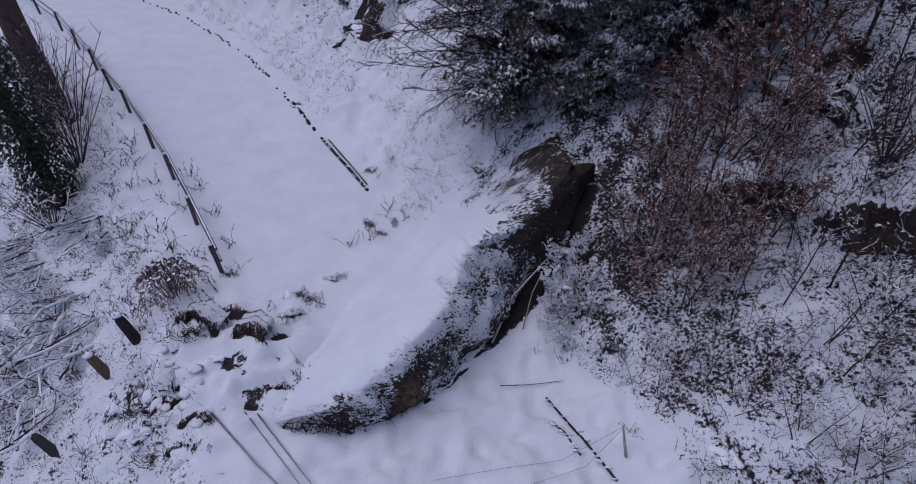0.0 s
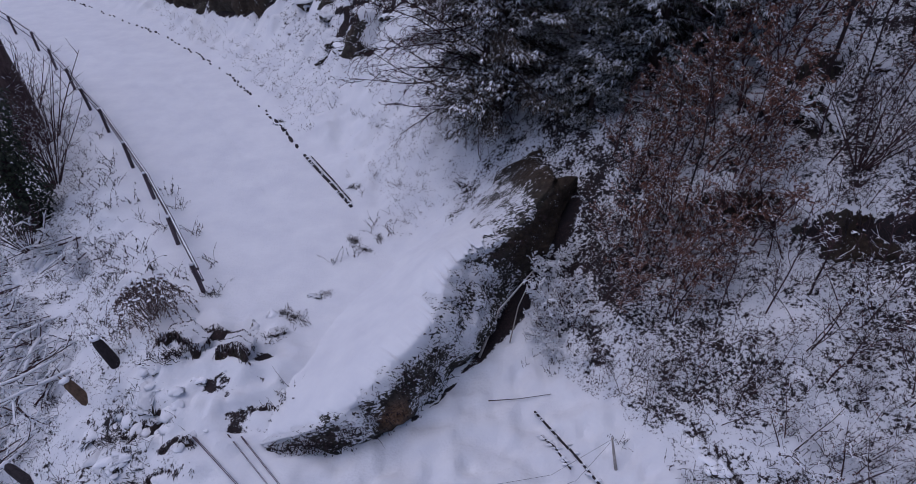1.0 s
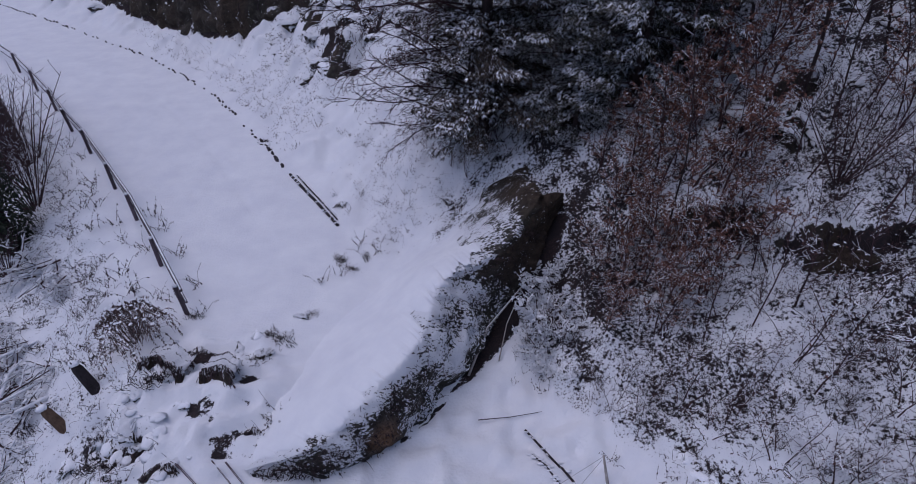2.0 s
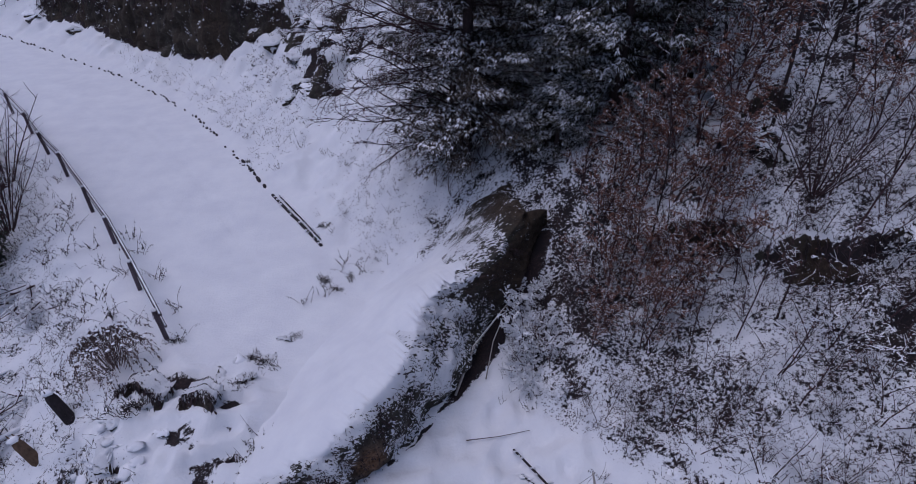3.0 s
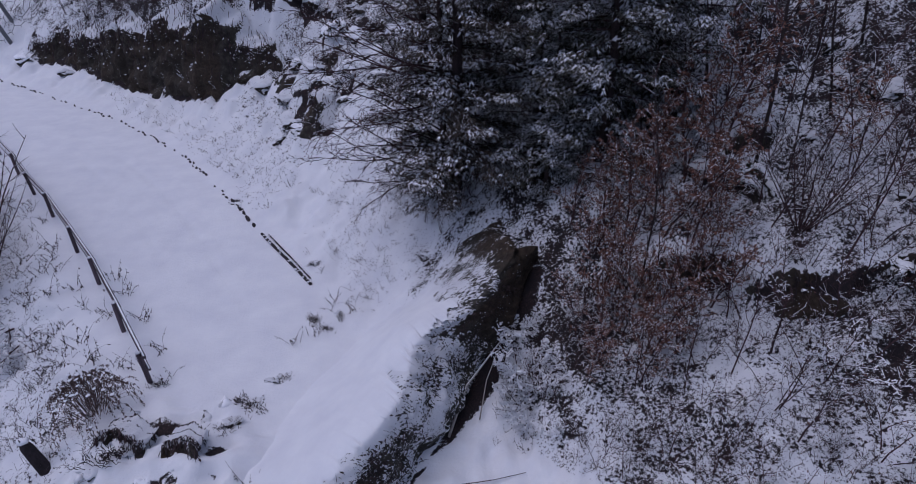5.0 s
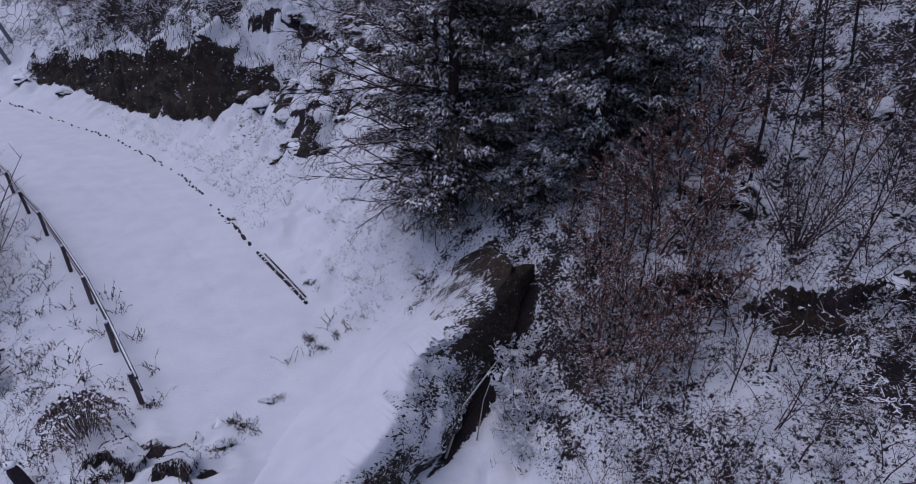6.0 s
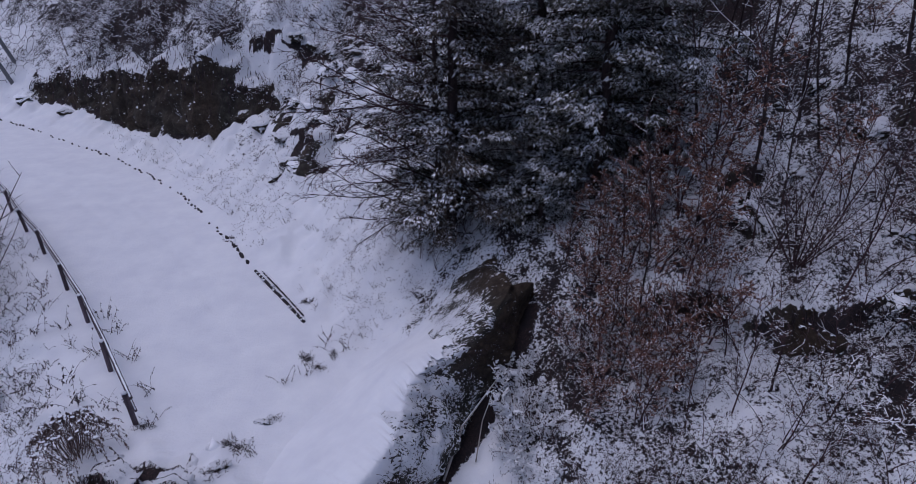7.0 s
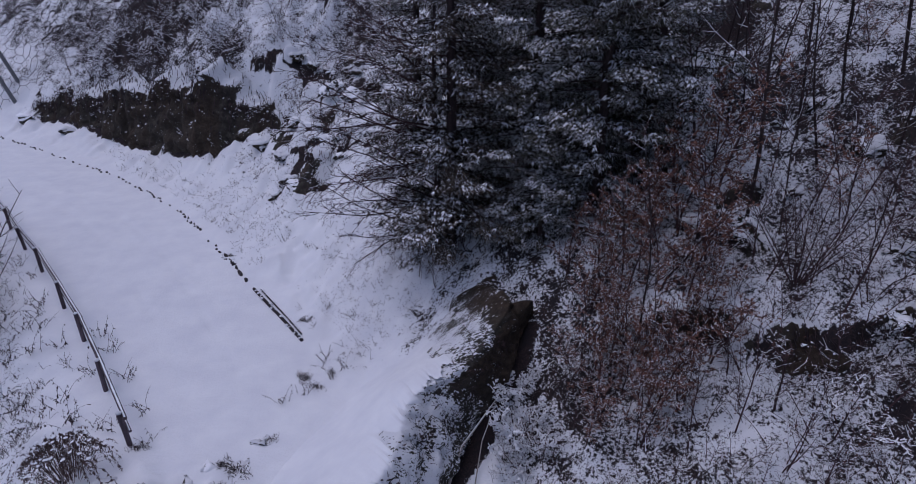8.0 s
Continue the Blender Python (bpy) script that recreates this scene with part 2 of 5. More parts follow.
M_NEEDLE = make_leaf("spruce_needles", (0.0, (0.032, 0.031, 0.024)), (0.5, (0.080, 0.076, 0.058)), (0.86, (0.14, 0.131, 0.102)), (0.90, (0.30, 0.30, 0.32)), (1.0, (0.55, 0.55, 0.58)))
M_NEEDLE_BROWN = make_leaf("browning_spruce_needles", (0.0, (0.030, 0.025, 0.021)), (0.55, (0.072, 0.056, 0.044)), (0.88, (0.125, 0.095, 0.074)), (0.92, (0.32, 0.33, 0.35)), (1.0, (0.52, 0.52, 0.55)))
M_BRAMBLE = make_leaf("withered_bramble_leaf", (0.0, (0.05, 0.031, 0.029)), (0.6, (0.12, 0.076, 0.068)), (1.0, (0.23, 0.16, 0.145)))
M_IVY = make_leaf("ivy_leaf", (0.0, (0.010, 0.016, 0.009)), (0.7, (0.026, 0.036, 0.018)), (1.0, (0.05, 0.055, 0.03)), rough=0.45)
M_LITTER = make_leaf("leaf_litter", (0.0, (0.0125, 0.0092, 0.0113)), (0.55, (0.0312, 0.0207, 0.0237)), (1.0, (0.0749, 0.0423, 0.0441)))
M_STEEL = make_plain("galvanised_steel", (0.09, 0.092, 0.096), (0.2, 0.2, 0.21), 20, 0.5, 0)
M_WHITE = make_plain("snow_crust", (0.74, 0.75, 0.79), (0.84, 0.85, 0.87), 8, 0.65, 0.2, 0.01)


# ---------- mesh helpers ----------
class Geo:
    """Vertices and faces that become one mesh."""

    def __init__(self):
        self.v, self.f = [], []

    def tube(self, pts, radii, sides=4, cap=True):
        pts = [Vector(p) for p in pts]
        base = len(self.v)
        for i, p in enumerate(pts):
            way = (pts[min(i + 1, len(pts) - 1)] - pts[max(i - 1, 0)]).normalized()
            side = way.cross(Vector((0.31, 0.17, 0.93)))
            side = side.normalized() if side.length > 1e-3 else Vector((1, 0, 0))
            up = side.cross(way)
            for k in range(sides):
                a = 2 * math.pi * k / sides
                self.v.append(p + (side * math.cos(a) + up * math.sin(a)) * radii[i])
        for i in range(len(pts) - 1):
            for k in range(sides):
                a, b = base + i * sides + k, base + i * sides + (k + 1) % sides
                self.f.append((a, b, b + sides, a + sides))
        if cap:
            self.f.append(tuple(range(base + sides - 1, base - 1, -1)))
            self.f.append(tuple(range(base + (len(pts) - 1) * sides, base + len(pts) * sides)))

    def leaf(self, p, way, side, size, wide=0.55, bend=0.15):
        """A small pointed leaf of two folded halves."""
        way, side = way.normalized() * size, side.normalized() * size * wide * 0.5
        lift = way.cross(side).normalized() * size * bend
        b = len(self.v)
        self.v += [p, p + way * 0.5 + side + lift, p + way, p + way * 0.5 - side + lift]
        self.f += [(b, b + 1, b + 2), (b, b + 2, b + 3)]

    def lump(self, p, rx, ry, rz, rnd, rough=0.25):
        """A small uneven clod, flat below."""
        b = len(self.v)
        p = Vector(p)
        turn = rnd.uniform(0, 6.28)
        rows = ((0.0, 1.0), (0.55, 0.8), (0.92, 0.4))
        for h, r in rows:
            for k in range(6):
                a = turn + k * math.pi / 3
                j = 1 + rnd.uniform(-rough, rough)
                self.v.append(p + Vector((math.cos(a) * rx * r * j, math.sin(a) * ry * r * j, h * rz * j)))
        self.v.append(p + Vector((0, 0, rz)))
        for i in range(2):
            for k in range(6):
                a, c = b + i * 6 + k, b + i * 6 + (k + 1) % 6
                self.f.append((a, c, c + 6, a + 6))
        self.f += [(b + 12 + k, b + 12 + (k + 1) % 6, b + 18) for k in range(6)]
        self.f.append(tuple(b + 5 - k for k in range(6)))

    def mesh(self, name, material, rounded_look=False):
        me = bpy.data.meshes.new(name)
        me.from_pydata(self.v, [], self.f)
        me.materials.append(material)
        if rounded_look:
            me.polygons.foreach_set("use_smooth", [True] * len(me.polygons))
        me.update()
        return me


def part(name, geo, material, parent, label="", rounded_look=False, kind=""):
    me = geo if isinstance(geo, bpy.types.Mesh) else geo.mesh(name, material, rounded_look)
    ob = new(name, me)
    ob.parent = parent
    tagged(ob, label, kind=kind)
    return ob


def thing(name, label, category, group="", kind="", at=(0, 0, 0), turn=0, size=1):
    ob = new(name)
    ob.empty_display_size = 0.2
    ob.matrix_world = pose(*at, 0, 0, turn) @ Matrix.Diagonal((size, size, size, 1))
    return tagged(ob, label, category, group, kind)


def sheet(name, x, y, z, material):
    """A grid mesh from 2D arrays."""
    rows, cols = x.shape
    co = np.stack([x, y, z], -1).reshape(-1, 3)
    i = np.arange(rows * cols).reshape(rows, cols)
    quads = np.stack([i[:-1, :-1], i[:-1, 1:], i[1:, 1:], i[1:, :-1]], -1).reshape(-1, 4)
    me = bpy.data.meshes.new(name)
    me.vertices.add(len(co))
    me.vertices.foreach_set("co", co.ravel())
    me.loops.add(quads.size)
    me.loops.foreach_set("vertex_index", quads.ravel())
    me.polygons.add(len(quads))
    me.polygons.foreach_set("loop_start", np.arange(len(quads)) * 4)
    me.polygons.foreach_set("use_smooth", np.ones(len(quads), bool))
    me.materials.append(material)
    me.update(calc_edges=True)
    return me


def set_weight(me, name, values):
    a = me.attributes.new(name, "FLOAT", "POINT")
    a.data.foreach_set("value", np.ascontiguousarray(values, dtype=np.float32).ravel())


# ---------- ground: one sheet from the road to the skyline ----------
def steps(*runs):
    out = []
    for a, b, size in runs:
        out.append(np.arange(a, b, size))
    return np.concatenate(out)


def spread(a, b, count, power=2.2):
    return a + (b - a) * np.linspace(0, 1, count) ** power


gx = np.concatenate([spread(-46, -600, 24)[::-1][:-1], steps((-46, -28, 0.4), (-28, 15, 0.13), (15, 30, 0.3)), spread(30, 500, 22)])
gy = np.concatenate([spread(3, -400, 22)[::-1][:-1], steps((3, 21, 0.13), (21, 46, 0.17), (46, 64, 0.36)), spread(64, 600, 24)])
GX, GY = np.meshgrid(gx, gy)
GZ = ground(GX, GY)


def grid_height(x, y):
    """Height of the ground sheet at arrays of places."""
    x, y = np.asarray(x, float), np.asarray(y, float)
    i, j = np.clip(np.searchsorted(gx, x) - 1, 0, len(gx) - 2), np.clip(np.searchsorted(gy, y) - 1, 0, len(gy) - 2)
    u, v = (x - gx[i]) / (gx[i + 1] - gx[i]), (y - gy[j]) / (gy[j + 1] - gy[j])
    return (GZ[j, i] * (1 - u) + GZ[j, i + 1] * u) * (1 - v) + (GZ[j + 1, i] * (1 - u) + GZ[j + 1, i + 1] * u) * v


def ground_at(x, y):
    return float(grid_height(np.array([x]), np.array([y]))[0])


S_ALL, N_ALL = along(GX, GY)
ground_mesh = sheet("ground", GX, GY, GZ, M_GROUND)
slope_y, slope_x = np.gradient(GZ, gy, gx)
steep = np.hypot(slope_x, slope_y)
hill = smooth(0.3, 2.0, N_ALL)
valley = smooth(0.4, 1.8, -N_ALL - road_width(S_ALL))
open_bank = smooth(-3.5, 0.5, S_ALL) * (1 - smooth(5.5, 9.0, N_ALL))
cliff_w, past_w, ledge_w, gap_w = cliff_parts(S_ALL, N_ALL)
litter = hill * (0.56 - 0.22 * open_bank) + valley * (0.50 + 0.06 * smooth(9.2, 10.5, -N_ALL))
litter += 0.08 * smooth(3.0, 6.0, N_ALL) * smooth(-9, -4, S_ALL) * (1 - smooth(2.0, 5.0, S_ALL))
litter += 0.10 * smooth(7, 11, S_ALL) * smooth(3.0, 5.0, N_ALL)
litter -= 0.06 * smooth(-12.5, -10, S_ALL) * (1 - smooth(-7.5, -6.5, S_ALL)) * (1 - smooth(3.2, 5.0, N_ALL)) * hill
litter += (0.16 * smooth(8, 11, N_ALL) - 0.03 * smooth(6, 8, N_ALL)) * (1 - smooth(4, 8, S_ALL))
litter += 0.24 * smooth(16, 19, S_ALL) * (1 - smooth(28, 33, S_ALL)) * smooth(2.8, 3.6, N_ALL) * (1 - smooth(6, 8, N_ALL))
litter += 0.20 * smooth(19, 24, S_ALL) * smooth(2.9, 4.2, N_ALL)
litter -= 0.17 * smooth(33, 38, S_ALL) * hill
litter += 0.36 * fbm(GX / 1.9, GY / 1.9, 4, 97) * hill
litter += 0.11 * smooth(11, 14, -S_ALL) * smooth(3, 5, N_ALL)
for fx, fy, wide in ((0.6, 14.9, 0.7), (1.6, 15.4, 0.9), (2.8, 15.7, 1.1), (5.0, 12.8, 1.3), (5.2, 11.4, 1.4), (4.4, 10.2, 1.0), (5.8, 9.8, 1.2)):
    litter += 0.15 * np.exp(-((GX - fx) ** 2 + (GY - fy) ** 2) / wide ** 2)
bare = cliff_w * smooth(-0.15, 0.15, past_w) * (1 - smooth(1.1, 1.8, past_w)) * 0.62
bare = np.maximum(bare, ledge_w * smooth(-0.4, -0.1, gap_w) * (1 - smooth(0.15, 0.4, gap_w)) * (0.62 + 0.5 * fbm(GX / 0.9, GY / 0.9, 3, 92)))
# ground darkened in the slipped heap's hollows, on bare crags and in bank creases
blocks_w = np.exp(-(((GX + 6.2) / 3.0) ** 2 + ((GY - 8.2) / 2.4) ** 2) ** 2)
crease = np.abs(fbm(GX / 1.15 + 3, GY / 0.8, 3, 83))
bare = np.maximum(bare, blocks_w * smooth(0.27, 0.5, crease) * 0.66)
crag = smooth(3.0, 5.0, N_ALL) * smooth(5, 9, S_ALL) * (1 - smooth(44, 54, S_ALL))
bare = np.maximum(bare, smooth(0.18, 0.5, fbm(GX / 2.3 + 9, GY / 2.3 + GZ / 0.7, 3, 96)) * crag * 0.66)
bank_w = smooth(6, 9, S_ALL) * smooth(2.6, 4.2, N_ALL) * (1 - smooth(16, 24, N_ALL)) * (1 - smooth(45, 60, S_ALL))
pocket = (1 - smooth(0.08, 0.22, np.abs(fbm(GX / 1.5, GY / 1.5, 3, 171)))) * smooth(-0.1, 0.3, fbm(GX / 3.1, GY / 3.1, 2, 173))
bare = np.maximum(bare, bank_w * pocket * 0.70 * (1 - smooth(1.3, 1.9, steep)))
# broken stone edging at the foot of the forest slope
row = np.exp(-((N_ALL - 2.0 - 0.12 * np.sin(S_ALL * 2.1)) / 0.16) ** 2) * smooth(-17, -14, S_ALL) * (1 - smooth(-10.2, -9.2, S_ALL))
bare = np.maximum(bare, row * 0.62)
# dark earth, also painting in the shade under the slab's overhanging side
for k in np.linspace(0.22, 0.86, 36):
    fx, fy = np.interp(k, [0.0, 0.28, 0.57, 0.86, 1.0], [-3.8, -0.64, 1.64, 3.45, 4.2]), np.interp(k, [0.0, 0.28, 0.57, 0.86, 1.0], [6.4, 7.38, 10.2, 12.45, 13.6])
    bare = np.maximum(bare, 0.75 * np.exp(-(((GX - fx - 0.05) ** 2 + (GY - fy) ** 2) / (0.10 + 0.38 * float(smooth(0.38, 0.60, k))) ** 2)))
set_weight(ground_mesh, "litter", litter)
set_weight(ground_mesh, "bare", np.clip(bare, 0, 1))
tagged(new("ground", ground_mesh), "snow-covered mountain road, bank and leaf-strewn forest slope", "ground", kind="structure")
# ---------- the fallen rock slab across the road ----------
def curve_through(points, u):
    """Catmull-Rom through evenly spaced control points."""
    p = np.array(points, float)
    p = np.vstack([2 * p[0] - p[1], p, 2 * p[-1] - p[-2]])
    x = np.clip(np.asarray(u, float), 0, 1) * (len(p) - 3)
    i = np.minimum(x.astype(int), len(p) - 4)
    f = (x - i)[:, None]
    a, b, c, d = p[i], p[i + 1], p[i + 2], p[i + 3]
    return 0.5 * (2 * b + (c - a) * f + (2 * a - 5 * b + 4 * c - d) * f ** 2 + (3 * b - a - 3 * c + d) * f ** 3)


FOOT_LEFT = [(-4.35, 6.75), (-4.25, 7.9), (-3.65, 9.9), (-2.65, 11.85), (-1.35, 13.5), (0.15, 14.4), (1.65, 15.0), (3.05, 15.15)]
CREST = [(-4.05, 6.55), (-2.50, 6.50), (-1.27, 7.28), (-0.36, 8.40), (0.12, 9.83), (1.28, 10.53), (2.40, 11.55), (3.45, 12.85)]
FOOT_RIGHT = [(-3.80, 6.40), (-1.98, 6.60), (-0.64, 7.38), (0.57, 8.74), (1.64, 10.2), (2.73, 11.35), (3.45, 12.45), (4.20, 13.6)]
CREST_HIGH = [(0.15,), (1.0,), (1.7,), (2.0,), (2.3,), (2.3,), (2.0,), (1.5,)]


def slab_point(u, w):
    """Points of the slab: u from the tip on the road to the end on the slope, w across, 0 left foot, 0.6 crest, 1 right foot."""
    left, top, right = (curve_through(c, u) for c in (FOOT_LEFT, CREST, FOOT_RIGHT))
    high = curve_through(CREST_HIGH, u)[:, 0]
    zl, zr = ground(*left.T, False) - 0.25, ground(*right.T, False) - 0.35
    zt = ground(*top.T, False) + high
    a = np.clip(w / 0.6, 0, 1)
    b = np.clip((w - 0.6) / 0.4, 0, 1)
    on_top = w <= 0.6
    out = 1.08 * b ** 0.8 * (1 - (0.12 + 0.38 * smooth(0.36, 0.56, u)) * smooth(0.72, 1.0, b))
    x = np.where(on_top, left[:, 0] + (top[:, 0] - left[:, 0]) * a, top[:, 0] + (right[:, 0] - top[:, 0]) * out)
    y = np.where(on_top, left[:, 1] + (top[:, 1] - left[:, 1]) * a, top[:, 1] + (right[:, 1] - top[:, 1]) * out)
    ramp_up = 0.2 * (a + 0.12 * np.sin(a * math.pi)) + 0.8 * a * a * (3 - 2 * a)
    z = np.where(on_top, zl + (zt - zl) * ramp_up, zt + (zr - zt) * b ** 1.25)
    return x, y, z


def slab_rim(u):
    """How far across, from the left foot, the deep snow reaches."""
    return 0.40 + 0.25 * smooth(0.07, 0.20, u) - 0.05 * smooth(0.36, 0.46, u) - 0.50 * smooth(0.69, 0.80, u)


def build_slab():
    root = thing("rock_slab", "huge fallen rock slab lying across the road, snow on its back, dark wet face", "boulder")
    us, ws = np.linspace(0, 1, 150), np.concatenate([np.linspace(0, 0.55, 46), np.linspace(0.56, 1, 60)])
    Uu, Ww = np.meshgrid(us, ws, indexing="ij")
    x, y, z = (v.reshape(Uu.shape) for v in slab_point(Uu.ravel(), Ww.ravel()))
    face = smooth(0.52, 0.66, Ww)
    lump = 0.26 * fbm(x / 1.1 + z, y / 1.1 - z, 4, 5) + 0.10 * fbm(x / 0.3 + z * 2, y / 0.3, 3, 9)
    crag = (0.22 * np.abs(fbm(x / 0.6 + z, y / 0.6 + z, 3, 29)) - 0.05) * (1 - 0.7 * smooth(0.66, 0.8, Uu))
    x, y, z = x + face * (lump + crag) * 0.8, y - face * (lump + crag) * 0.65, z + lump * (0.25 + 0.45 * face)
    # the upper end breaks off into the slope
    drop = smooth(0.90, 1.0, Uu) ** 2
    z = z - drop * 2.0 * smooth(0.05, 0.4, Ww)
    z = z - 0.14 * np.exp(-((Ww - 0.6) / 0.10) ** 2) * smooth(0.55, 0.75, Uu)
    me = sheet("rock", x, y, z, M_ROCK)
    wave = fbm(x / 0.9, y / 0.9, 3, 77)
    on_face = smooth(0.61, 0.67, Ww + 0.03 * wave)
    earth = np.maximum(on_face * smooth(0.60, 0.70, Uu + 0.08 * wave), smooth(0.79, 0.89, Uu + 0.10 * wave))
    patch = np.exp(-(((Uu - 0.235) / 0.028) ** 2 + ((Ww - 0.84) / 0.07) ** 2))
    mid = smooth(0.35, 0.43, Uu) * (1 - smooth(0.58, 0.66, Uu))
    low = (0.14 + 0.20 * smooth(0.61, 0.72, Ww)) * (1 - smooth(0.34, 0.42, Uu))
    face = low + (0.12 + 0.36 * smooth(0.78, 0.92, Ww)) * mid + 0.86 * smooth(0.58, 0.66, Uu + 0.06 * wave)
    back = 0.16 * smooth(0.62, 0.72, Uu) + 0.44 * smooth(0.74, 0.90, Uu + 0.08 * wave)
    bare = back * (1 - on_face) + face * on_face + patch + 0.30 * fbm(Uu * 16, Ww * 5, 4, 15) * (1 - 0.6 * smooth(0.7, 0.8, Uu)) - 0.02 - 0.22 * (1 - smooth(0.02, 0.09, np.abs(Ww - slab_rim(Uu)))) * (1 - smooth(0.66, 0.72, Uu))
    set_weight(me, "bare", np.clip(bare, 0, 0.95))
    set_weight(me, "earth", np.clip(earth, 0, 1))
    set_weight(me, "rust", np.clip(patch * 1.4, 0, 1))
    part("rock", me, None, root, "dark mossy rock with snow-dusted face")
    # snow on its back, thinning out towards a ragged rim
    us, ws = np.linspace(0.0, 0.82, 330), np.linspace(0, 1, 60)
    Uu, Ww = np.meshgrid(us, ws, indexing="ij")
    rim = np.clip(slab_rim(Uu) + 0.13 * fbm(Uu * 26, Uu * 0 + 3.3, 5, 19) + 0.05 * fbm(Uu * 90, Uu * 0 + 7.1, 2, 20), 0.02, 1)
    w = Ww * rim
    x, y, z = (v.reshape(Uu.shape) for v in slab_point(Uu.ravel(), w.ravel()))
    lump = 0.26 * fbm(x / 1.1 + z, y / 1.1 - z, 4, 5) + 0.10 * fbm(x / 0.3 + z * 2, y / 0.3, 3, 9)
    thick = 0.13 * np.sqrt(np.clip(1 - Ww ** 3, 0, 1)) * smooth(0.0, 0.08, Uu) * (1 - smooth(0.52, 0.78, Uu)) - 0.02 - 0.10 * smooth(0.72, 0.82, Uu) + 0.05 * fbm(x / 1.6, y / 1.6, 3, 6)
    part("snow_cover", sheet("snow_cover", x, y, z + lump * 0.12 + thick, M_SNOW), None, root, "smooth deep snow")
    # dead grass and roots hanging over the face
    r = random.Random(6)
    tufts = Geo()
    count = 1100
    tu, tw = [r.random() * 0.8 + 0.01 for _ in range(count)], [min(max(r.gauss(r.choice((0.72, 0.80)), 0.06), 0.6), 0.97) for _ in range(count)]
    for k in range(0, count, 8):
        tu[k], tw[k] = r.uniform(0.05, 0.2), r.uniform(0.02, 0.14)
    for px, py, pz in zip(*slab_point(np.array(tu), np.array(tw))):
        p = Vector((px + 0.03, py - 0.03, pz + 0.04))
        tip = p + Vector((r.gauss(0.05, 0.08), r.gauss(-0.05, 0.08), r.uniform(-0.10, 0.12)))
        tufts.tube([p, p.lerp(tip, 0.5) + Vector((0, 0, 0.03)), tip], [0.007, 0.005, 0.002], 3, False)
        if r.random() < 0.5:
            tufts.leaf(p, tip - p, Vector((r.gauss(0, 1), r.gauss(0, 1), 0)), r.uniform(0.05, 0.11), 0.5)
    part("dead_grass", tufts, M_LITTER, root, "dark dead grass and roots", kind="stuff")
    ivy, tu, tw = Geo(), [], []
    for _ in range(34):
        cu, cw = r.uniform(0.03, 0.32), r.gauss(0.76, 0.06)
        for _ in range(r.randint(6, 26)):
            tu.append(min(max(cu + r.gauss(0, 0.012), 0.01), 0.9)), tw.append(min(max(cw + r.gauss(0, 0.035), 0.58), 0.98))
    for _ in range(9):
        cu, cw = r.uniform(0.06, 0.17), r.uniform(0.03, 0.15)
        for _ in range(45):
            tu.append(max(cu + r.gauss(0, 0.012), 0.01)), tw.append(max(cw + r.gauss(0, 0.02), 0.01))
    for px, py, pz in zip(*slab_point(np.array(tu), np.array(tw))):
        p = Vector((px + r.uniform(0.0, 0.10), py - r.uniform(0.0, 0.10), pz + r.uniform(0.04, 0.16)))
        ivy.leaf(p, Vector((r.gauss(0.3, 0.6), r.gauss(-0.3, 0.6), r.gauss(-0.4, 0.5))), Vector((r.gauss(0, 1), r.gauss(0, 1), r.gauss(0, 0.6))), r.uniform(0.04, 0.08), 0.6, 0.2)
    part("leaves", ivy, M_LITTER, root, "dark withered bramble leaves", kind="stuff")
    return root


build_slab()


# ---------- road edge: fence and kerb ----------
POSTS = [(-6.92, 11.29), (-8.44, 13.40), (-10.2, 15.87), (-11.8, 17.85), (-14.0, 20.6), (-15.75, 22.63), (-17.5, 24.67), (-19.7, 27.1), (-22.0, 29.6),
         (-24.7, 32.1), (-27.4, 34.5), (-30.1, 36.8)]


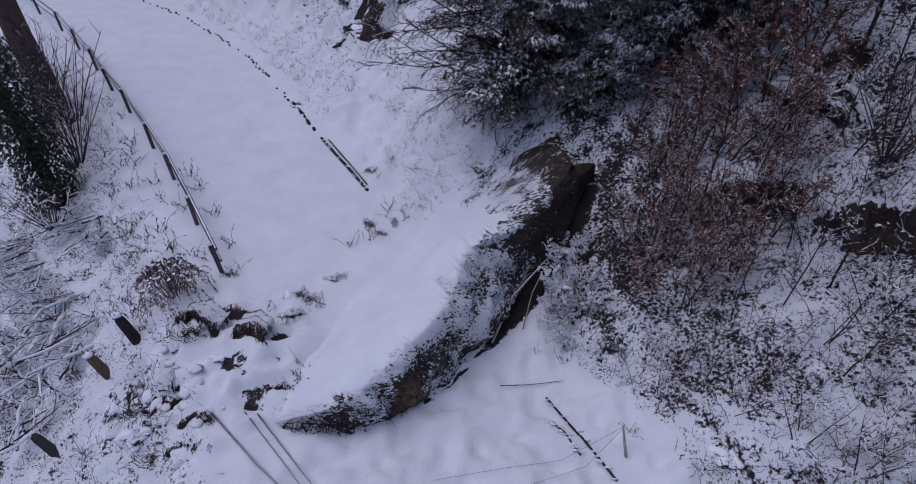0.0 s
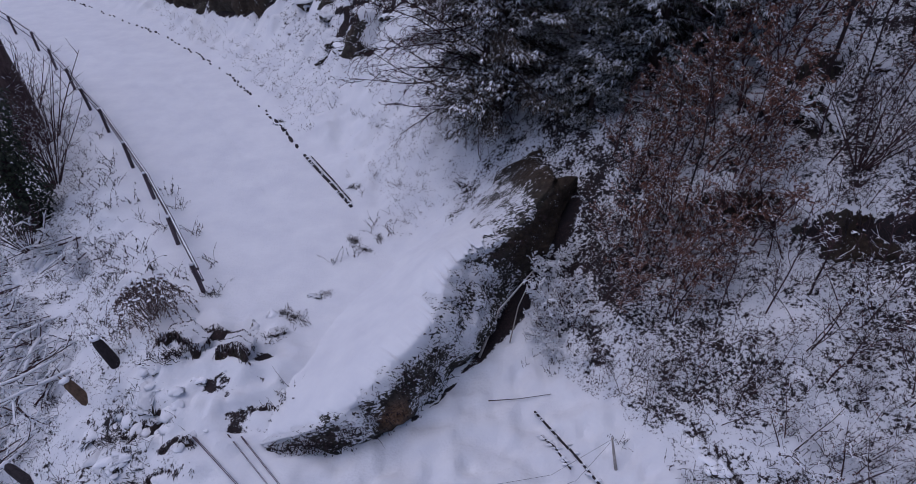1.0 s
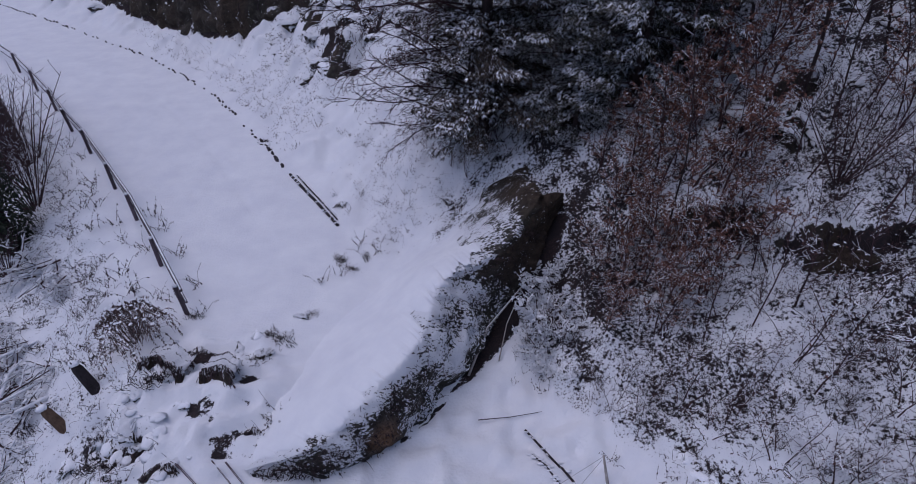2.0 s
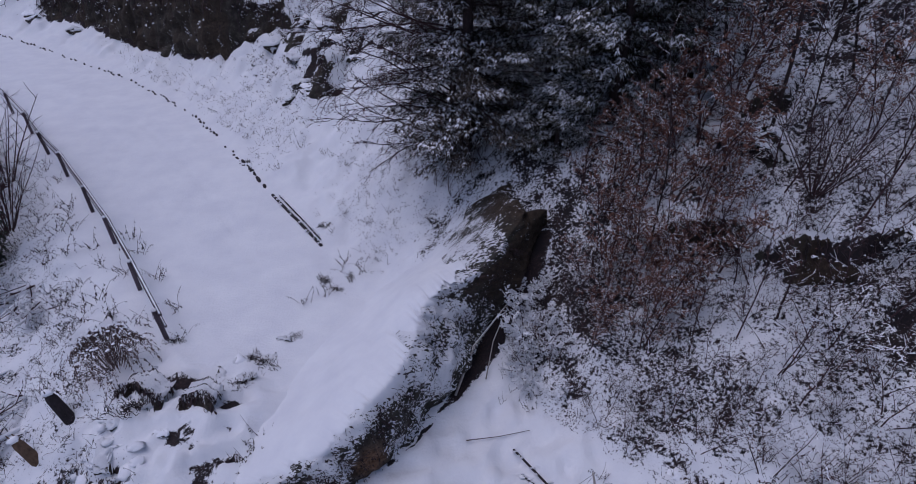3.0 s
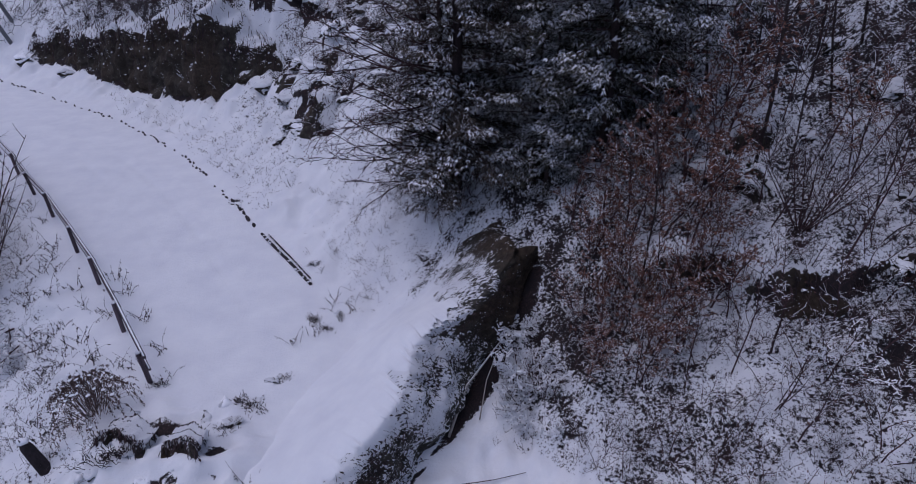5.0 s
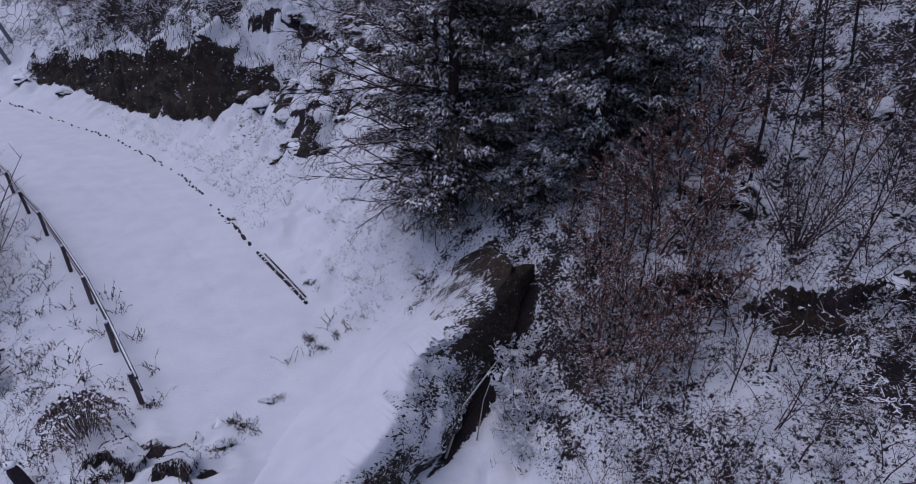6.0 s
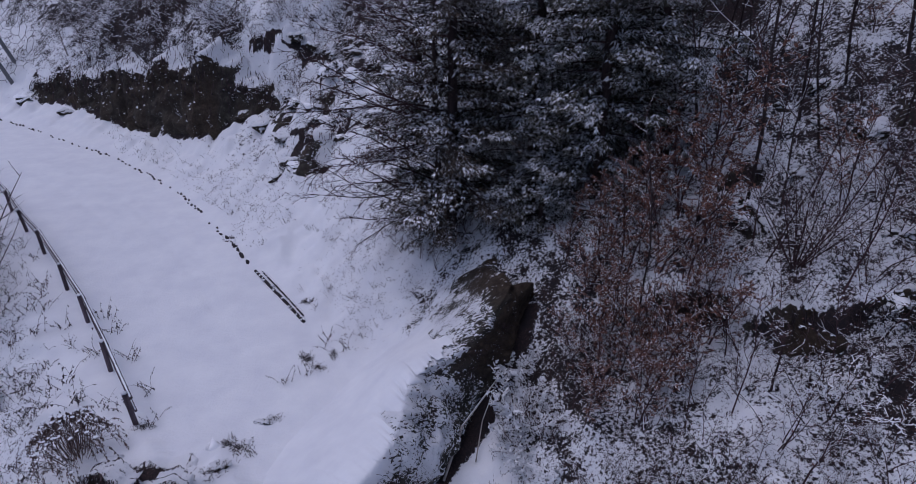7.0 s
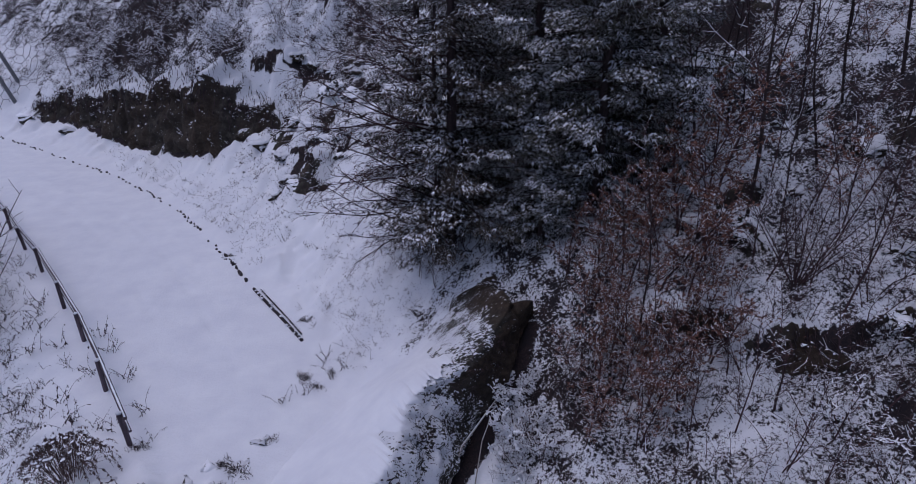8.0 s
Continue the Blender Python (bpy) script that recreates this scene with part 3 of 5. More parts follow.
def build_fence():
    root = thing("fence", "weathered wooden road fence with two snow-topped rails", "fence")
    rnd = random.Random(4)
    tops = []
    for i, (x, y) in enumerate(POSTS):
        z = ground_at(x, y)
        lean = Vector((rnd.uniform(-0.05, 0.03), rnd.uniform(-0.04, 0.04), 0)) + Vector((-0.03, 0.02, 0))
        g = Geo()
        foot = Vector((x, y, z))
        g.tube([foot - Vector((0, 0, 0.35)), foot + lean * 0.4 + Vector((0, 0, 0.35)), foot + lean + Vector((0, 0, 1.02))], [0.065, 0.06, 0.055], 8)
        post = part("post", g, M_WOOD, root)
        cap = Geo()
        cap.lump(foot + lean + Vector((0, 0, 1.01)), 0.08, 0.08, 0.05, rnd)
        part("snow_cap", cap, M_WHITE, post, rounded_look=True)
        tops.append((foot, lean))
    for (a, la), (b, lb) in zip(tops[:-1], tops[1:]):
        way = (b - a).normalized()
        side = Vector((-way.y, way.x, 0)) * -0.09
        for h, thick, snowy in ((0.93, 0.050, 0.030), (0.52, 0.038, 0.020)):
            p, q = a + la * h + side + Vector((0, 0, h)) - way * 0.18, b + lb * h + side + Vector((0, 0, h)) + way * 0.18
            sag = Vector((0, 0, -rnd.uniform(0.0, 0.04)))
            g = Geo()
            g.tube([p, (p + q) / 2 + sag, q], [thick, thick * 0.95, thick * 0.85], 7)
            rail = part("rail", g, M_WOOD, root)
            s = Geo()
            k = 9
            pts = [p.lerp(q, j / k) + sag * (1 - abs(2 * j / k - 1)) + Vector((0, 0, thick * 0.75)) for j in range(k + 1)]
            s.tube(pts, [snowy * rnd.uniform(0.55, 1.0) for _ in pts], 6)
            part("snow", s, M_WHITE, rail, rounded_look=True)
    return root


build_fence()


def edge_at(s, n):
    """The place s metres along the hill edge of the road and n to its right."""
    run, goal = 0.0, s + 110.0
    for a, b in zip(EDGE_LINE[:-1], EDGE_LINE[1:]):
        size = math.hypot(*(b - a))
        if run + size >= goal:
            d = (b - a) / size
            return a[0] + d[0] * (goal - run) + d[1] * n, a[1] + d[1] * (goal - run) - d[0] * n, math.atan2(d[1], d[0])
        run += size


def build_kerb():
    root = thing("kerb", "row of dark kerb stones half buried in snow", "kerb", kind="structure")
    rnd = random.Random(11)
    s = 5.6
    while s < 44:
        size = rnd.uniform(0.12, 0.42)
        if rnd.random() < 0.92 - 0.4 * (math.sin(s * 1.9) * math.sin(s * 0.7) > 0.1):
            x, y, a = edge_at(s + size / 2, rnd.uniform(-0.07, 0.10))
            g = Geo()
            big = 1.25 if s < 8.6 else 0.85
            g.lump((0, 0, -0.05), size / 2 * big, rnd.uniform(0.05, 0.085) * big, rnd.uniform(0.11, 0.17) * big, rnd, 0.35)
            ob = part("stone", g, M_STONE, root)
            ob.matrix_world = pose(x, y, ground_at(x, y), 0, 0, math.degrees(a))
        s += size + rnd.uniform(0.0, 0.09)
    return root


def build_beam(name, s0, s1, n, label, thick=0.055):
    """A straight timber edging, with snow lying on it in patches."""
    rnd = random.Random(int(s0 * 10))
    root = thing(name, label, "edging", "road edging")
    count = max(2, int((s1 - s0) / 1.4))
    for i in range(count):
        a, b = s0 + (s1 - s0) * i / count, s0 + (s1 - s0) * (i + 0.985) / count
        (xa, ya, _), (xb, yb, _) = edge_at(a, n + rnd.uniform(-0.02, 0.02)), edge_at(b, n + rnd.uniform(-0.02, 0.02))
        pa, pb = Vector((xa, ya, ground_at(xa, ya) + 0.03)), Vector((xb, yb, ground_at(xb, yb) + 0.03))
        g = Geo()
        g.tube([pa, pb], [thick, thick], 6)
        beam = part("beam", g, M_DARKWOOD, root)
        s = Geo()
        at = 0.0
        while at < 0.95:
            size = rnd.uniform(0.03, 0.13)
            if rnd.random() < 0.62:
                s.lump(pa.lerp(pb, at + size / 2) + Vector((rnd.uniform(-0.05, 0.06), rnd.uniform(-0.04, 0.04), thick * 0.4)), size * 0.8, thick * rnd.uniform(0.8, 1.5), thick * 0.8, rnd)
            at += size
        part("snow", s, M_WHITE, beam, rounded_look=True)


build_kerb()
build_beam("edging_beam", 1.1, 5.3, 0.05, "dark timber road edging with patches of snow")
build_beam("edging_beam", 1.4, 5.0, 0.19, "second dark timber edging sunk in snow", 0.026)
build_beam("edging_beam", -10.8, -8.5, -0.02, "dark timber road edging with patches of snow", 0.026)
build_beam("edging_beam", -10.0, -9.0, -0.28, "short dark timber edging sunk in snow", 0.02)


# ---------- plants ----------
def bent(rnd, p, way, length, count, wander, lift=0.0):
    pts = [Vector(p)]
    way = Vector(way).normalized()
    for _ in range(count):
        way = (way + Vector((rnd.gauss(0, wander), rnd.gauss(0, wander), rnd.gauss(0, wander) + lift))).normalized()
        pts.append(pts[-1] + way * (length / count))
    return pts


def snow_on(rnd, geo, pts, radii, chance, thick=0.012):
    """Snow lying along the flatter stretches of a twig."""
    for a, b, r in zip(pts[:-1], pts[1:], radii):
        d = b - a
        if d.length > 0.02 and abs(d.z) < 0.8 * d.length and rnd.random() < chance:
            w = 0.32 * r + thick * rnd.uniform(0.45, 1.05)
            up = Vector((0, 0, r * 0.8 + w * 0.2))
            geo.tube([a + up, b + up], [w, w * 0.6], 3, False)


def grow(rnd, wood, snow, leaves, p, way, length, radius, level, cfg, stem=None):
    """A stem with side shoots, down to the twigs."""
    count = 5 if level == 0 else 4 if level == 1 else 1
    pts = bent(rnd, p, way, length, count, cfg["wander"] * (1 + 0.4 * level), cfg["lift"] if level else cfg["lift"] * 0.3)
    radii = [radius * (1 - 0.75 * i / count) for i in range(count + 1)]
    (wood if stem is None else stem).tube(pts, radii, 6 if level == 0 and radius > 0.03 else 4 if level == 0 else 3, False)
    if level:
        snow_on(rnd, snow, pts, radii, cfg["snow"], cfg["thick"])
    if level >= cfg["depth"]:
        for _ in range(cfg["leaves"]):
            if rnd.random() < cfg["leafy"]:
                i = rnd.randrange(count)
                q = pts[i].lerp(pts[i + 1], rnd.random())
                drop = Vector((rnd.gauss(0, 0.7), rnd.gauss(0, 0.7), rnd.uniform(-1.2, 0.2)))
                side = Vector((rnd.gauss(0, 1), rnd.gauss(0, 1), rnd.gauss(0, 0.5)))
                (snow if rnd.random() < cfg["white"] else leaves).leaf(q, drop, side, rnd.uniform(*cfg.get("leaf", (0.035, 0.065))), 0.65)
        return
    n = cfg["shoots"][level]
    for k in range(n):
        f = cfg["low"] + (0.97 - cfg["low"]) * (k + rnd.random()) / n if level == 0 else 0.15 + 0.8 * (k + rnd.random()) / n
        i = min(int(f * count), count - 1)
        q = pts[i].lerp(pts[i + 1], f * count - i)
        main = (pts[i + 1] - pts[i]).normalized()
        out = Vector((rnd.gauss(0, 1), rnd.gauss(0, 1), rnd.gauss(0, 0.4)))
        out = (out - main * out.dot(main)).normalized()
        grow(rnd, wood, snow, leaves, q, main * cfg["ahead"] + out, length * cfg["ratio"] * rnd.uniform(0.6, 1.2) * (1 - 0.45 * f), max(radius * 0.45, cfg.get("thin", 0.005)), level + 1, cfg)


def make_plant(name, label, category, group, seed, stems, height, radius, fan, **cfg):
    base = dict(wander=0.10, lift=0.03, snow=0.4, thick=0.006, depth=2, leaves=3, leafy=0.0, white=0.2, shoots=(9, 5), low=0.2, ahead=0.9, ratio=0.42)
    base.update(cfg)
    rnd = random.Random(seed)
    wood, snow, leaves = Geo(), Geo(), Geo()
    root = thing(name, label, category, group)
    bark = M_TWIG if radius < 0.04 else M_BARK
    for k in range(stems):
        a = 2 * math.pi * (k + rnd.random() * 0.7) / stems
        tilt = fan * rnd.uniform(0.4, 1.1)
        way = Vector((math.cos(a) * tilt, math.sin(a) * tilt, 1))
        foot = Vector((math.cos(a), math.sin(a), 0)) * 0.06 * (stems > 1) + Vector((0, 0, -0.15))
        stem = Geo()
        grow(rnd, wood, snow, leaves, foot, way, height * rnd.uniform(0.65, 1.05), radius * rnd.uniform(0.7, 1.1), 0, base, stem)
        part("trunk" if stems == 1 else "stem", stem, bark, root)
    part("crown", wood, M_TWIG, root, kind="stuff")
    if snow.v:
        part("snow", snow, M_WHITE, root, "snow lying on the twigs", kind="stuff")
    if leaves.v:
        part("leaves", leaves, M_LEAF if base["leafy"] > 0.9 else M_DRYLEAF, root, "withered brown leaves", kind="stuff")
    return root


def plant_at(ob, x, y, turn, size, sink=0.0, tip=(0, 0)):
    ob.matrix_world = pose(x, y, ground_at(x, y) - sink, tip[0], tip[1], 0) @ pose(0, 0, 0, 0, 0, turn) @ Matrix.Diagonal((size, size, size, 1))


def scatter(kinds, spots, sink=0.0):
    """Sets the first use of each kind in place and copies it to its other spots."""
    used = set()
    for k, x, y, turn, size, tip in spots:
        ob = kinds[k % len(kinds)]
        if ob in used:
            ob = copy_thing(ob, Matrix.Identity(4))
        used.add(ob)
        plant_at(ob, x, y, turn, size, sink * size, tip)
    for ob in kinds:
        if ob not in used:
            for o in (*ob.children_recursive, ob):
                bpy.data.objects.remove(o)


def spots_in(rnd, count, s_range, n_range, sizes, gap, keep=lambda x, y, s, n: True, taken=None):
    out, taken = [], [] if taken is None else taken
    tries = 0
    while len(out) < count and tries < count * 40:
        tries += 1
        s, n = rnd.uniform(*s_range), rnd.uniform(*n_range)
        x, y, _ = edge_at(s, n)
        if not keep(x, y, s, n) or any((x - a) ** 2 + (y - b) ** 2 < gap * gap for a, b in taken):
            continue
        taken.append((x, y))
        out.append((rnd.randrange(1000), x, y, rnd.uniform(0, 360), rnd.uniform(*sizes), (rnd.gauss(0, 4), rnd.gauss(-2, 4))))
    return out


def clear_of_slab(x, y, s, n):
    ax, ay = x + 4.1, y - 6.6
    u, v = ax * 0.74 + ay * 0.67, -ax * 0.67 + ay * 0.74
    return not (-0.5 < u < 11.5 and -1.9 < v < 3.4)


def make_spruce(seed, height, reach, label, frost=1.0, foliage=None):
    """A snowy spruce: trunk, drooping boughs with sprays of needles, snow on the sprays."""
    rnd = random.Random(seed)
    trunk, boughs, needles, snow = Geo(), Geo(), Geo(), Geo()
    trunk.tube([(0, 0, -0.4), (0.02, 0.01, height * 0.3), (-0.03, 0.02, height * 0.65), (0, 0, height)], [0.20, 0.15, 0.09, 0.015], 9)
    z = 0.35
    while z < height - 0.25:
        f = z / height
        length = reach * min(1.0, (1 - f) ** 0.75 * 1.15) * (0.85 if z < 1.2 else 1)
        for k in range(rnd.choice((4, 5, 5, 6))):
            a = rnd.uniform(0, 2 * math.pi)
            size = length * rnd.uniform(0.65, 1.12) + 0.1
            out = Vector((math.cos(a), math.sin(a), 0))
            side = Vector((-out.y, out.x, 0))
            count = 6
            droop = rnd.uniform(0.25, 0.5) * (1 - 0.7 * f)
            pts = [Vector((0, 0, z + rnd.uniform(-0.15, 0.15)))]
            for i in range(count):
                u = (i + 1) / count
                pts.append(pts[0] + out * size * u + side * rnd.gauss(0, 0.03) + Vector((0, 0, size * (0.10 * u - droop * u * u + 0.18 * u ** 4))))
            boughs.tube(pts, [0.028 * (1 - 0.85 * i / count) * (0.5 + size / reach * 0.6) for i in range(count + 1)], 3, False)
            sprays = int((46 + size * 60) * (1.35 if foliage else 1) * (1 if z < 11 else 0.4))
            white = rnd.choice((0.18, 0.5, 0.95, 1.0)) * frost
            for j in range(sprays):
                u = 0.06 + 0.94 * rnd.random() ** 0.85
                i = min(int(u * count), count - 1)
                q = pts[i].lerp(pts[i + 1], u * count - i)
                way = out * rnd.uniform(-0.05, 0.95) + side * rnd.uniform(-1.0, 1.0) + Vector((0, 0, rnd.uniform(-0.9, 0.1)))
                q = q + side * rnd.gauss(0, 0.10 * size) * u + Vector((0, 0, rnd.gauss(-0.04, 0.07)))
                way.normalize()
                reach_j = rnd.uniform(0.09, 0.22) * (1.2 - 0.3 * u) * (1 if z < 11 else 1.8) * (0.6 + 0.5 * size / reach)
                spray(rnd, needles, snow, q, way, reach_j, white if way.z > -0.7 else white * 0.3)
        z += rnd.uniform(0.26, 0.42)
    root = thing("spruce", label, "tree", "spruces on the slope")
    part("trunk", trunk, M_BARK, root, rounded_look=True)
    part("crown_wood", boughs, M_TWIG, root, kind="stuff")
    part("needles", needles, foliage or M_NEEDLE, root, "dark needle sprays", kind="stuff")
    part("snow", snow, M_WHITE, root, "snow on the boughs", kind="stuff")
    return root


def spray(rnd, needles, snow, p, way, size, white):
    """A forked twig end of needles, snow lying along its prongs."""
    way = way.normalized()
    side = way.cross(Vector((0, 0, 1)))
    side = side.normalized() if side.length > 0.05 else Vector((1, 0, 0))
    up = side.cross(way)
    snowy = rnd.random() < white
    for k in (-1, 1):
        a = k * rnd.uniform(0.15, 0.8)
        d = (way * math.cos(a) + side * math.sin(a)) * size * rnd.uniform(0.65, 1.0)
        w = side * math.cos(a) - way * math.sin(a)
        w = w * size * rnd.uniform(0.09, 0.15)
        sag = Vector((0, 0, -size * 0.14))
        b = len(needles.v)
        needles.v += [p + w * 0.9, p + d + sag, p - w * 0.9]
        needles.f.append((b, b + 1, b + 2))
        if snowy and rnd.random() < 0.85:
            lift, r = up * 0.012 + Vector((0, 0, 0.014)), rnd.uniform(0.75, 1.25)
            q, e = p + d * rnd.uniform(0.0, 0.15), d * rnd.uniform(0.7, 0.95)
            b = len(snow.v)
            snow.v += [q + lift, q + e * 0.4 + w * r + lift, q + e + sag + lift, q + e * 0.4 - w * r + lift * 0.5]
            snow.f += [(b, b + 1, b + 2), (b, b + 2, b + 3)]


spruces = [make_spruce(21, 17.0, 2.5, "tall dark spruce with little snow on its boughs", 0.55, M_NEEDLE_BROWN),
           make_spruce(22, 14.5, 2.3, "tall dark spruce with snow on its drooping boughs"),
           make_spruce(23, 9.0, 1.9, "young spruce with snow on its drooping boughs")]
SPRUCES = [(0, 1.7, 16.4, 0, 1.0), (1, 4.2, 15.9, 40, 1.0), (1, 5.9, 14.8, 110, 1.0), (1, 7.6, 15.4, 200, 1.05), (1, 0.8, 18.6, 300, 0.9),
           (2, 4.4, 15.0, 20, 0.62), (0, 6.6, 19.0, 80, 1.0), (2, 3.4, 20.0, 10, 1.4)]
scatter(spruces, [(k, x, y, turn, size, (0, 0)) for k, x, y, turn, size in SPRUCES])
# ---------- bare shrubs, saplings and leafy beeches on the forest slope ----------
shrubs = [make_plant("shrub", "bare dark shrub with snow along its twigs", "shrub", "shrubs on the slope", 40 + k, 4, 1.9, 0.016, 0.6,
                     shoots=(6, 3), snow=0.45, thick=0.010, leafy=0.8, leaves=3, white=0.42, thin=0.0065) for k in range(4)]
frosted = [make_plant("frosted_shrub", "bushy shrub with every twig thickly frosted with snow", "shrub", "frosted shrubs", 50 + k, 6, 1.7, 0.018, 0.75,
                      shoots=(7, 3), snow=0.85, thick=0.020, leafy=0.8, leaves=2, white=0.5, thin=0.008, lift=0.0) for k in range(2)]
saplings = [make_plant("sapling", "thin bare sapling with a few brown leaves", "sapling", "saplings on the slope", 60 + k, 1, 3.6, 0.028, 0.12,
                       shoots=(16, 6), snow=0.32, leafy=0.6, leaves=3, low=0.18, ratio=0.34, thin=0.007) for k in range(4)]
beeches = [make_plant("beech_sapling", "young beech holding its withered red-brown leaves", "sapling", "young beeches", 80 + k, 2, 3.4, 0.03, 0.2,
                      shoots=(15, 7), snow=0.35, leafy=0.95, leaves=12, leaf=(0.04, 0.08), white=0.13, low=0.12, ratio=0.36) for k in range(3)]
trees = [make_plant("tree", "tall slender bare tree", "tree", "bare trees on the slope", 100 + k, 1, 9.5, 0.043, 0.05,
                    shoots=(16, 4), snow=0.25, thin=0.007, low=0.16, ratio=0.24, wander=0.06, leafy=0.3, leaves=3) for k in range(3)]
rnd = random.Random(5)
taken = []
fixed_trees = [(0, 8.95, 12.0, 20, 1.1, (0, -5)), (1, 11.1, 13.6, 80, 0.9, (0, -9)), (2, 9.9, 15.0, 140, 0.95, (0, -8)), (0, 12.3, 13.7, 200, 0.9, (0, -10)),
               (1, 13.6, 13.4, 260, 1.0, (0, -10)), (2, 8.3, 13.7, 320, 0.8, (0, -6)), (1, 5.9, 10.85, 50, 0.55, (0, 2))]
taken += [(x, y) for _, x, y, *_ in fixed_trees]
scatter(trees, fixed_trees + [(k, x, y, turn, size, (tip[0], tip[1] - 6)) for k, x, y, turn, size, tip in spots_in(rnd, 26, (-20, -5), (8, 15), (0.45, 0.8), 0.8, taken=taken)
                                + spots_in(rnd, 26, (-22, -6), (12, 28), (0.75, 1.15), 1.5, taken=taken)
                                + spots_in(rnd, 6, (22, 34), (9, 18), (0.6, 0.9), 1.5, taken=taken)])
fixed_beech = [(1, 5.3, 10.3, 250, 0.8, (0, 5)), (2, 4.9, 10.9, 80, 0.75, (0, 5)), (0, 6.4, 10.6, 310, 0.9, (0, 4)), (1, 6.9, 10.1, 170, 0.8, (0, 3)), (2, 5.6, 12.9, 200, 0.9, (0, 5)), (0, 4.8, 13.4, 20, 0.8, (0, 8)),
               (0, 5.6, 9.9, 10, 0.75, (0, 8)), (1, 7.0, 10.9, 70, 1.0, (0, 3)), (2, 7.9, 11.6, 150, 1.15, (0, 0)), (0, 6.6, 11.6, 230, 1.05, (0, 5)),
               (1, 4.7, 11.3, 300, 0.85, (4, 4)), (2, 5.0, 12.4, 340, 0.9, (2, 8)), (0, 7.5, 12.6, 30, 1.3, (0, 0)), (1, 8.6, 13.0, 95, 1.25, (0, 2)),
               (0, 4.6, 9.6, 40, 0.75, (0, 6)), (1, 5.2, 8.8, 100, 0.7, (0, 4)), (2, 6.3, 9.2, 160, 0.85, (0, 4)), (1, 4.1, 9.1, 20, 0.6, (0, 6)), (2, 5.7, 9.5, 310, 0.85, (0, 6)), (0, 7.2, 9.8, 210, 0.85, (0, 0)), (1, 5.8, 12.0, 280, 1.0, (0, 6)),
               (2, 6.2, 13.4, 340, 1.1, (0, 2)), (2, 6.0, 10.4, 190, 0.7, (0, 6)), (0, 4.2, 10.4, 120, 0.6, (0, 10)), (1, 5.4, 11.1, 15, 0.7, (3, 0)), (2, 6.8, 12.9, 60, 1.1, (0, 0))]
taken += [(x, y) for _, x, y, *_ in fixed_beech]
scatter(beeches, fixed_beech + spots_in(rnd, 14, (-17, -8), (7.5, 17), (0.6, 1.0), 1.1, taken=taken))
scatter(saplings, spots_in(rnd, 66, (-18, -5.5), (3.6, 12), (0.6, 1.15), 0.5, clear_of_slab, taken)
        + spots_in(rnd, 20, (-18, 6), (12, 22), (0.8, 1.3), 0.9, clear_of_slab, taken))
scatter(shrubs, spots_in(rnd, 112, (-18, -10), (2.4, 11), (0.5, 1.15), 0.38, clear_of_slab, taken)
        + spots_in(rnd, 26, (-10.5, -6.5), (1.6, 9), (0.35, 0.8), 0.5, clear_of_slab, taken)
        + spots_in(rnd, 18, (-19, -3), (15, 24), (1.2, 2.0), 1.0, clear_of_slab, taken)
        + spots_in(rnd, 18, (-6, 2), (3.6, 9), (0.5, 0.9), 0.6, clear_of_slab, taken)
        + spots_in(rnd, 22, (-9.5, -4.5), (3.2, 7.5), (0.5, 0.9), 0.35, clear_of_slab)
        + spots_in(rnd, 12, (6, 18), (5.5, 13), (0.6, 1.1), 0.9, clear_of_slab, taken)
        + spots_in(rnd, 14, (11, 40), (4.8, 8.5), (0.7, 1.5), 0.7, clear_of_slab, taken)
        + spots_in(rnd, 6, (22, 32), (6, 13), (1.0, 1.6), 1.2, clear_of_slab, taken)
        + [(k, x, y, 70 * k, 0.8, (0, 8)) for k, (x, y) in enumerate(((1.2, 15.6), (1.8, 15.9), (0.7, 16.2), (2.3, 16.3), (1.5, 16.6), (2.9, 16.0)))]
        + spots_in(rnd, 16, (12, 30), (-14.5, -8.2), (0.9, 1.6), 1.0, clear_of_slab, taken))

scatter(frosted, [(k, *edge_at(17.5 + 1.25 * k, 3.9 + 0.5 * math.sin(k * 2.3))[:2], 67 * k, 0.55 + 0.12 * (k % 3), (0, 0)) for k in range(13)]
        + spots_in(rnd, 24, (17, 34), (4.2, 10), (0.8, 1.4), 0.8, clear_of_slab, taken) + spots_in(rnd, 9, (10, 17), (6, 13), (0.6, 1.1), 1.0, clear_of_slab, taken)
        + spots_in(rnd, 16, (-16.5, -11.5), (3.2, 8), (0.5, 0.9), 0.5, clear_of_slab))
# tall fan of stems above the ledge
hazel = make_plant("hazel", "many-stemmed hazel bush fanning out from its stool", "shrub", "", 131, 17, 3.1, 0.024, 0.62, shoots=(6, 3), snow=0.4, low=0.35, ratio=0.3, wander=0.05)
plant_at(hazel, 9.0, 9.95, 0, 0.85)


for x, y, turn, size in ((-15.3, 18.1, 40, 1.2), (-16.6, 20.6, 120, 1.35), (-17.6, 20.2, 10, 1.3), (-15.9, 19.2, 250, 1.2), (-19.8, 23.6, 70, 1.2), (-18.6, 22.6, 200, 1.2), (-14.6, 14.9, 300, 0.9)):
    plant_at(copy_thing(hazel, Matrix.Identity(4)), x, y, turn, size)

